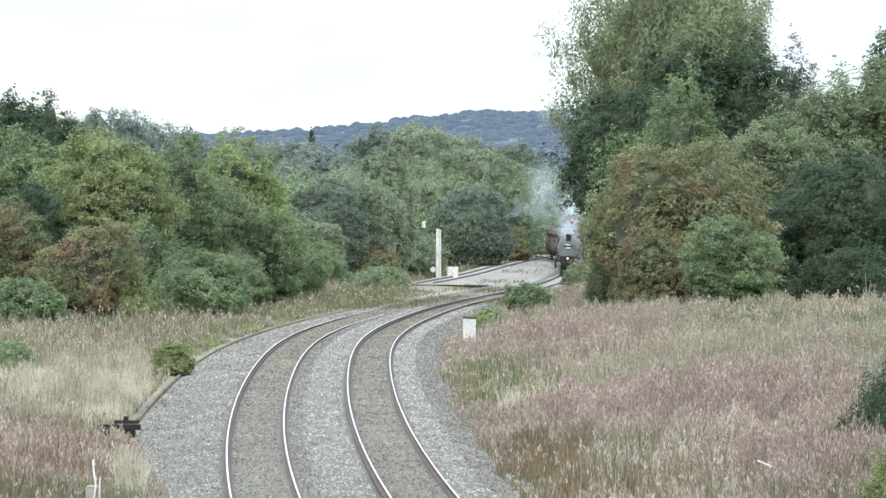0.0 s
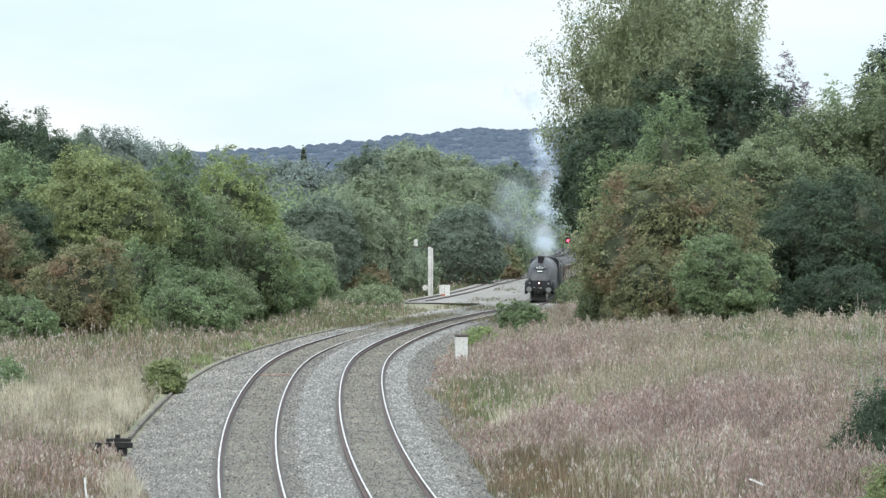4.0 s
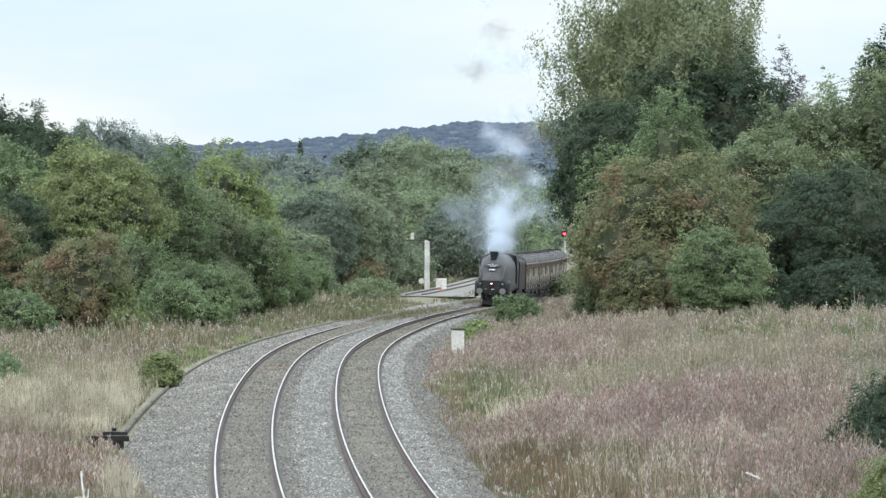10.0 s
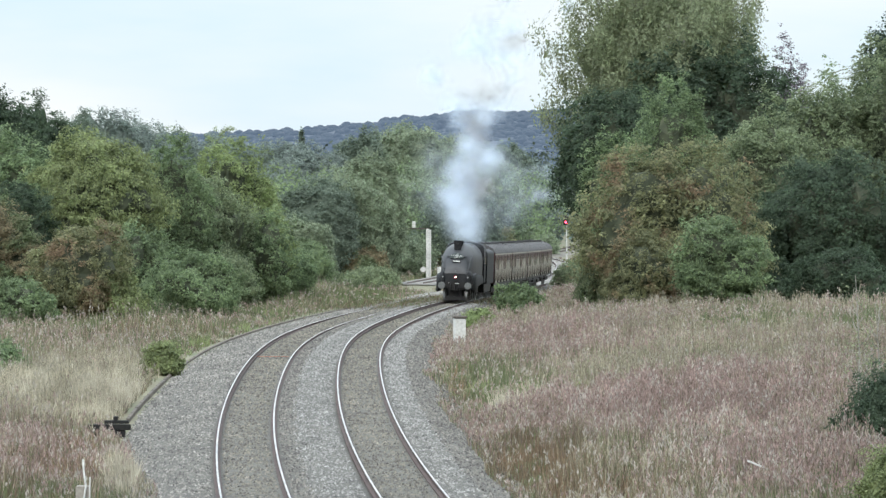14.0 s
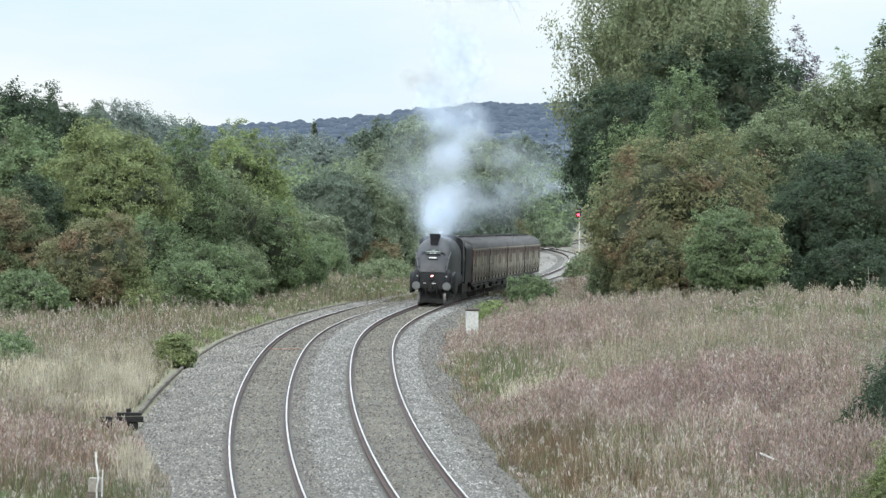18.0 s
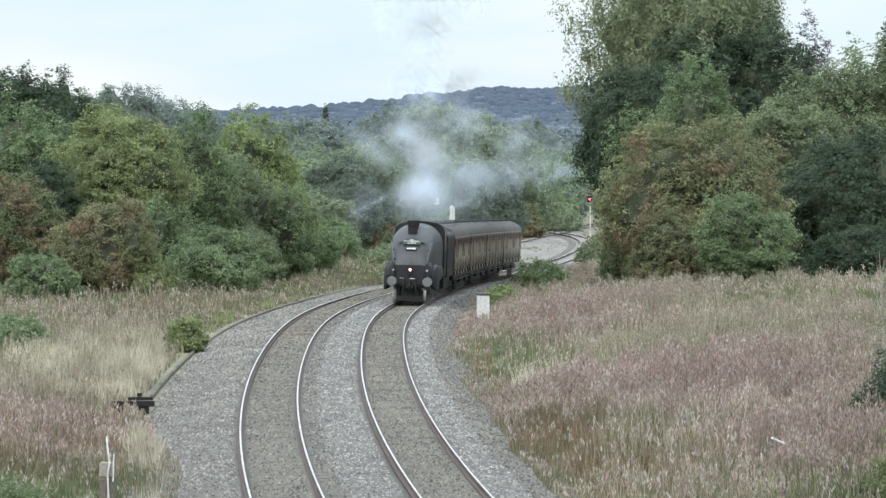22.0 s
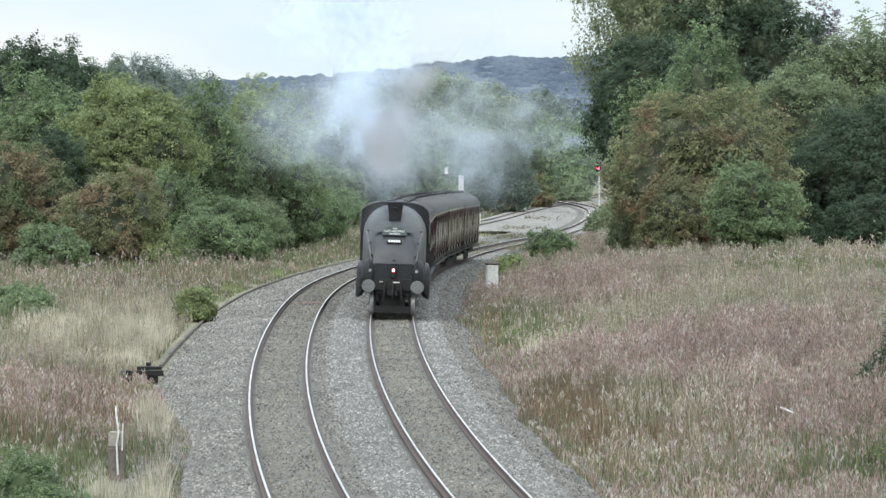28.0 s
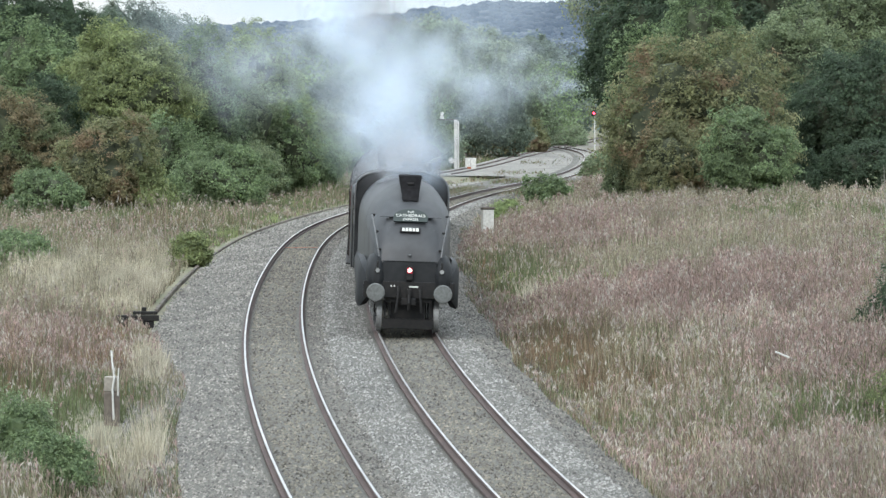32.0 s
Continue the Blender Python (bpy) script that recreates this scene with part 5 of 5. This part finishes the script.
for right in (True, False):
    x, y, side = sow(grng, 400000 if right else 290000, right)
    pk, gk, bk = patch(x, y, 0.42, 4 + right), patch(x, y, 0.5, 9 + right), patch(x, y, 0.6, 14 + right)
    edge = np.clip((np.where(side > 0, side, -side - 4.2) - 2.0) / 3, 0.42, 1)
    size = 0.006 + 0.000075 * y
    tall = (0.75 + 0.5 * grng.random(len(x))) * edge * (1 + 0.25 * bk) * np.clip(1 + 0.55 * patch(x, y, 2.6, 51) + 0.3 * patch(x, y, 6.0, 52), 0.35, 2.1)
    score = [np.log(w) + 0.9 * n for w, n in zip((0.33, 0.36, 0.14, 0.17) if right else (0.2, 0.46, 0.17, 0.13), (-gk, gk, bk, pk))]
    for r, kind, cx, cy, rx, ry, gain in ZONES:
        if r == right:
            score[kind] = score[kind] + 1.5 * gain * np.exp(-((x - cx) / rx) ** 2 - ((y - cy) / ry) ** 2)
    if not right:
        score[1] = score[1] + 1.5 * np.clip((y - 175) / 60, 0, 1)
    kind = np.argmax(np.stack(score) - np.log(-np.log(grng.random((4, len(x))))), 0)
    straw, green, brown, pink = kind == 0, kind == 1, kind == 2, kind == 3
    for mask, mat, name, label, hh in ((straw, M_STRAW, "dry_grass", "tall dry straw-coloured grass", 0.66), (green, M_GRASS, "undergrowth", "green weeds among the dry grass", 0.45),
                                       (brown, M_BROWN, "dead_grass", "brown dead stalks among the grass", 0.5), (pink, M_PINK, "willowherb", "faded pink seeding willowherb", 0.55)):
        ob = new(name, soup(name, blades(grng, x[mask], y[mask], hh * tall[mask], size[mask] * 1.0), 3, mat))
        tagged(ob, label, "grass", kind="stuff")
    sel = pink & (grng.random(len(x)) < 0.55)
    tagged(new("willowherb_heads", soup("willowherb_heads", heads(grng, x[sel], y[sel], 0.62 * tall[sel], size[sel] * 1.0), 4, M_PINK)), "faded pink seed heads of willowherb", "wildflowers", kind="stuff")
    sel = straw & (grng.random(len(x)) < 0.14)
    tagged(new("grass_heads", soup("grass_heads", heads(grng, x[sel], y[sel], 0.68 * tall[sel], size[sel] * 0.9), 4, M_STRAW)), "dry straw-coloured grass heads", "grass", kind="stuff")
    sel = grng.random(len(x)) < np.where(pink, 0.1, 0.025)
    tagged(new("seed_heads", soup("seed_heads", heads(grng, x[sel], y[sel], 0.66 * tall[sel], size[sel] * 1.1), 4, M_FLUFF)), "pale fluffy seed heads over the grass", "grass", kind="stuff")


def tussocks(name, mat, label, places, seed, count, height, spread):
    """Dense arching tufts of one growth."""
    rng = np.random.default_rng(seed)
    bx, by, bh = [], [], []
    for cx, cy, rx, ry, n in places:
        for k in range(n):
            px, py = cx + rng.normal() * rx, cy + rng.normal() * ry
            q = spread * rng.uniform(0.6, 1.4)
            r = rng.normal(size=(count, 2)) * q
            bx.append(px + r[:, 0])
            by.append(py + r[:, 1])
            bh.append(height * rng.uniform(0.6, 1.25) * np.exp(-(r ** 2).sum(1) / (2 * q * q) * 0.3) * rng.uniform(0.7, 1.1, count))
    x, y, h = np.concatenate(bx), np.concatenate(by), np.concatenate(bh)
    st = np.interp(y, LY, LS)
    side = (x - np.interp(st, LS, LX)) * np.cos(np.interp(st, LS, LH))
    ok = (side < -6.1 - 1.3 * np.clip((y - 108) / 15, 0, 1)) | (side > 2.6)
    x, y, h = x[ok], y[ok], h[ok]
    tagged(new(name, soup(name, blades(rng, x, y, h, 0.005 + 0.00006 * y, 0.22), 3, mat)), label, "grass", kind="stuff")


# centre, spread, tufts
tussocks("bleached_grass", M_BLEACHED, "bleached pale tufts of tall dry grass", [(-7.0, 110, 0.35, 3.5, 20), (-6.2, 87, 0.4, 2.5, 10), (-10.9, 147, 1.4, 8, 58), (-9.2, 140, 0.6, 3, 8), (-13.2, 157, 1.8, 6, 40), (2.6, 136, 0.4, 4, 7), (9.5, 156, 3.5, 5, 10)], 81, 150, 0.95, 0.24)
tussocks("dock_stems", M_RUSTY, "rust-brown dead dock stems", [(2.4, 113, 0.35, 4, 11), (3.2, 104, 0.7, 4, 9), (-10.0, 108, 1.6, 6, 18), (-11.5, 124, 2.2, 5, 12), (1.0, 150, 0.4, 10, 5), (6.5, 84, 1.5, 4, 6)], 82, 40, 0.85, 0.5)
tussocks("green_tufts", M_GRASS, "fresh green weeds in the dry grass", [(-7.4, 101, 0.3, 2.5, 7), (3.4, 148, 0.9, 4, 16), (-15.5, 158, 1.5, 5, 14), (-12.5, 150, 1.5, 3, 6), (2.4, 112, 0.2, 9, 7), (8.5, 99, 2.5, 3, 14), (9.5, 90, 1.5, 4, 14), (-9.8, 100, 1.2, 5, 14)], 83, 130, 0.5, 0.3)
tussocks("ragwort", L_ASH, "yellowish green weeds at the field's edge", [(3.2, 150, 0.8, 4, 9), (-9.5, 185, 1.2, 14, 16), (-8.4, 240, 1.0, 20, 14)], 84, 120, 0.6, 0.35)


def bed_weeds():
    """Sparse dry weeds on the old ballast of the junction."""
    rng = np.random.default_rng(33)
    n = 26000
    st = rng.uniform(225, 540, n)
    off = np.choose(rng.integers(0, 4, n), [rng.uniform(-7.4, -4.5, n), rng.uniform(-2.6, -0.9, n), rng.uniform(0.9, 3.0, n), rng.uniform(-4.0, -2.9, n)])
    x, y, z = line(st, off)
    keep = patch(x, y, 0.35, 77) + rng.normal(size=n) * 0.3 > np.where(st > 380, 0.75, 0.35)
    x, y, z = x[keep], y[keep], z[keep] - 0.2
    tri = blades(rng, x, y, 0.12 + 0.22 * rng.random(len(x)), 0.01 + 0.00007 * y, 0.5)
    tri[:, :, 2] += (z + 0.03 - turf_z(x, y))[:, None]
    half = rng.random(len(x)) < 0.5
    for mask, mat, label in ((half, M_BROWN, "brown weeds on the old ballast"), (~half, M_GRASS, "green weeds on the old ballast")):
        tagged(new("ballast_weeds", soup("ballast_weeds", tri[mask], 3, mat)), label, "weeds", kind="stuff")


bed_weeds()


# ---- ballast stones ----
def stones(rng, s, off, up, size):
    """Small angular stones lying on the bed: five corners and four upper faces each."""
    n = len(s)
    h = np.interp(s, LS, LH)
    x = np.interp(s, LS, LX) + np.cos(h) * off
    y = np.interp(s, LS, LY) - np.sin(h) * off
    z = np.interp(s, LS, LZ) + up
    turn = rng.uniform(0, 6.28, n)
    pts = []
    for k in range(4):
        a = turn + k * np.pi / 2 + rng.normal(size=n) * 0.3
        r = size * rng.uniform(0.7, 1.3, n)
        pts.append(np.stack([x + np.cos(a) * r, y + np.sin(a) * r, z + rng.uniform(-0.5, 0.25, n) * size], 1))
    pts.append(np.stack([x + rng.normal(size=n) * size * 0.3, y + rng.normal(size=n) * size * 0.3, z + size * rng.uniform(0.5, 1.2, n)], 1))
    v = np.stack(pts, 1).reshape(-1, 3)
    base = np.arange(n)[:, None, None] * 5
    f = (base + np.array([[0, 1, 4], [1, 2, 4], [2, 3, 4], [3, 0, 4]])[None]).reshape(-1, 3)
    return v, f


def strew(name, mat, label, count, lo, hi, seed):
    rng = np.random.default_rng(seed)
    s = 50 + 270 * rng.random(count) ** 1.75
    off = rng.uniform(lo, hi, count)
    up = np.interp(off, [-6.6, -5.6, -4.9, -2.1, -1.7, -1.3, 1.35, 1.75, 2.7], [-0.48, -0.36, -0.17, -0.17, -0.07, -0.17, -0.18, -0.2, -0.5])
    v, f = stones(rng, s, off, up, (0.02 + 0.024 * rng.random(count) ** 1.5) * (1 + (s - 40) / 260))
    me = bpy.data.meshes.new(name)
    me.vertices.add(len(v))
    me.vertices.foreach_set("co", v.astype(np.float32).reshape(-1))
    me.loops.add(f.size)
    me.loops.foreach_set("vertex_index", f.astype(np.int32).reshape(-1))
    me.polygons.add(len(f))
    me.polygons.foreach_set("loop_start", np.arange(0, f.size, 3, dtype=np.int32))
    me.update(calc_edges=True)
    me.materials.append(mat)
    tagged(new(name, me), label, "ballast", kind="stuff")


for k, (lo, hi, mat, label, count) in enumerate((
        (-6.9, -4.36, M_STONE, "grey crushed stones on the ballast shoulder", 30000),
        (-4.05, -2.85, M_STONE_OLD, "brownish old ballast stones between the rails", 15000),
        (-2.55, -2.05, M_STONE_DARK, "weathered stones beside the empty track", 7000),
        (-2.15, -0.92, M_STONE_PALE, "pale grey stones heaped between the two tracks", 17000),
        (-0.61, 0.61, M_STONE_OLD, "brownish old ballast stones between the rails", 15000),
        (0.9, 1.75, M_STONE_PALE, "pale grey stones along the rail", 12000),
        (1.7, 3.1, M_STONE_DARK, "dark weathered stones on the ballast shoulder", 17000))):
    strew("ballast_stones", mat, label, count, lo, hi, 40 + k)


# ---- smoke: clouds of soft shreds ----
def shred_mesh(seed, mat, count=7, near=0.9, far=1.5, full=1.0):
    """A billow of bowl-shaped shreds, each dense in its middle and thinning to its rim."""
    rng = np.random.default_rng(seed)
    verts, faces, body = [], [], []
    for k in range(count):
        c = rng.normal(size=3) * np.array([0.36, 0.7, 0.36])
        n = rng.normal(size=3)
        n /= np.linalg.norm(n)
        a = np.cross(n, rng.normal(size=3))
        a /= np.linalg.norm(a)
        b = np.cross(n, a)
        r = rng.uniform(near, far)
        base = len(verts)
        verts.append(tuple(c))
        body.append(full)
        for ring, (q, dense) in enumerate(((0.35, 0.78), (0.7, 0.28), (1.0, 0.0))):
            for i in range(10):
                w = 2 * math.pi * i / 10
                p = c + (a * math.cos(w) + b * math.sin(w)) * r * q * rng.uniform(0.85, 1.15) + n * r * (0.1 * q * q + 0.02 * rng.normal())
                verts.append(tuple(p))
                body.append(dense * full)
        for i in range(10):
            i2 = (i + 1) % 10
            faces.append((base, base + 1 + i, base + 1 + i2))
            for ring in (0, 1):
                o = base + 1 + ring * 10
                faces.append((o + i, o + 10 + i, o + 10 + i2, o + i2))
    me = bpy.data.meshes.new("smoke_wisp")
    me.from_pydata(verts, [], faces)
    me.attributes.new("body", "FLOAT", "POINT").data.foreach_set("value", body)
    me.polygons.foreach_set("use_smooth", [True] * len(me.polygons))
    me.materials.append(mat)
    return me


smoke = thing("smoke_plume", "white steam and brown smoke drifting from the chimney", "smoke")
WISPS = []
_white = [shred_mesh(60 + k, M_SMOKE) for k in range(4)]
_brown = [shred_mesh(70 + k, M_SMOKE_DARK) for k in range(2)]
_haze = [shred_mesh(80 + k, M_SMOKE, 5, 1.6, 2.6, 0.4) for k in range(3)]
srng = np.random.default_rng(8)
owed = [0.0, 0.0]
for k in range(190):  # how much steam and how much smoke each breath throws out
    born = -5.5 + k * 0.2
    owed[0] += float(np.interp(born, [8, 9.4, 13.2, 14.5, 16, 18.6, 19.6, 22, 23, 25, 26.9, 27.3, 29.5, 29.9, 32], [0.8, 2.1, 2.1, 1.4, 2.2, 2.2, 0.6, 0.6, 2.4, 2.6, 2.6, 0.3, 0.3, 1.7, 1.6]))
    owed[1] += float(np.interp(born, [11.2, 11.4, 12.9, 13.3, 19, 20, 22.5, 23, 26.7, 27.2, 29.6, 30.2], [0.25, 1.2, 1.2, 0.2, 0.2, 0.5, 0.5, 0.2, 0.3, 2.4, 2.4, 0.5]))
    for j in (0, 1):
        while owed[j] >= 1:
            owed[j] -= 1
            way = srng.normal(size=3)
            way *= srng.random() ** 0.4 / np.linalg.norm(way)
            kinds = _haze if way[1] <= -0.42 else _brown if j else _white
            ob = part("smoke_wisp", kinds[len(WISPS) % len(kinds)], None, smoke)
            WISPS.append((ob, born + srng.uniform(0, 0.2), Vector(way), srng.uniform(0.8, 1.2), bool(j)))


# ---- movement ----
RUN = [(0.0, 427.5), (3.5, 384.0), (6.0, 356.3), (9.0, 326.0), (13.0, 285.6), (17.0, 245.2), (19.0, 225.0), (21.5, 202.5), (23.0, 189.2),
       (25.5, 165.5), (28.0, 138.4), (30.0, 115.9), (32.0, 93.6)]


def travelled(t):
    """Station of the leading buffers at t seconds, smoothed."""
    ts, ss = zip(*RUN)
    return sum(float(np.interp(min(max(t + d, 0), 32), ts, ss)) + (12.4 * -min(t + d, 0) if t + d < 0 else -11.1 * max(t + d - 32, 0)) for d in (-0.9, -0.45, 0, 0.45, 0.9)) / 5


def on_rails(s0, s1, back):
    """Pose of a vehicle whose pivots stand at s0 and s1, its origin back metres before s0."""
    a, b = Vector(line(s0)), Vector(line(s1))
    d = (b - a).normalized()
    o = a - d * back
    return Matrix.Translation(o) @ pose(0, 0, 0, math.degrees(math.asin(d.z)), CANT, -math.degrees(math.atan2(d.x, d.y)))


def drift(born, way, pace, brown, t):
    """Place of a wisp: below the engine, then up through the smokebox, blown out, rising, spreading and left behind."""
    s = travelled(t)
    if t <= born:
        return on_rails(s + 2.7, s + 9.8, 2.7) @ Vector((0, 6.2, 2.7 if t > born - 0.06 else -5.0))
    s = travelled(born)
    a = t - born
    m = on_rails(s + 2.7, s + 9.8, 2.7) @ Vector((0, 5.6, 3.7))
    up = (3.3 if not brown else float(np.interp(born, [26, 28], [2.6, 4.6]))) * pace * (1 - math.exp(-a / 0.5))
    puff = 0.1 + (1.3 if not brown else 0.95) * (1 - math.exp(-a / 0.4))
    thin = max(a - 0.8, 0)
    wind = 0.1 if brown else float(np.interp(born, [23, 25, 26, 28, 29.5, 32], [0.0, -0.2, -1.2, -1.2, -0.6, -0.4]))
    if way.y > -0.42:  # most of it goes on rising, the rest hangs in the air behind the train
        wide, rise = 1.3 * min(thin, 8), 4.2 * min(thin, 10)
    else:
        wide, rise = 4.5 * (1 - math.exp(-thin / 0.9)) + 0.7 * min(thin, 8), 0.2 * min(thin, 10)
    return m + Vector((wind * min(a, 2) - 0.25 * min(thin, 10) + way.x * (puff + wide), 1.0 * (1 - math.exp(-a / 0.6)) + way.y * (puff * 1.2 + 1.5 * wide), up + rise + way.z * (puff * 0.85 + min(0.55 * wide, 3.0))))


def tumble(born, way, t):
    """A wisp leaves the chimney lengthwise and swings broadside as it thins out."""
    a = min(max(t - born, 0), 5) / 5
    return Matrix.Rotation(math.radians(80 * a * (1 if way.x > 0 else -1)), 4, "Z") @ Matrix.Rotation(math.radians(22 * a * way.z), 4, "X")


def motions():
    times = [k * 0.5 for k in range(65)]
    for ob, born, way, pace, brown in WISPS:
        keys = sorted({0.0, 32.0} | {float(t) for t in range(0, 33) if t < born - 0.2} | {round(born + a, 2) for a in (-0.12,) if 0 < born + a < 32} | {round(born + a, 2) for a in (0.0, 0.3, 0.7, 1.3, 2.2, 3.5, 6, 10, 16, 24) if 0 < born + a < 32})
        walk(ob, [(t, Matrix.Translation(drift(born, way, pace, brown, t)) @ tumble(born, way, t)) for t in keys])
    walk(loco, [(t, on_rails(travelled(t) + 2.7, travelled(t) + 9.8, 2.7)) for t in times])
    walk(tender, [(t, on_rails(travelled(t) + 13.9, travelled(t) + 20.0, 1.0)) for t in times])
    for k, ob in enumerate(coaches):
        walk(ob, [(t, on_rails(travelled(t) + 24.6 + 20.2 * k, travelled(t) + 38.9 + 20.2 * k, 2.7)) for t in times])
    # the engine's wheels roll; a turn of less than 90 degrees from row to row
    for ob, radius in WHEELS[:10]:
        at = ob.matrix_basis.translation.copy()
        step = 0.0333 if radius < 0.6 else 0.0667
        walk(ob, [(t, Matrix.Translation(at) @ Matrix.Rotation((travelled(0) - travelled(t)) / radius, 4, "X")) for t in [min(k * step, 32.0) for k in range(int(32 / step) + 1)] + [32.0]])


motions()
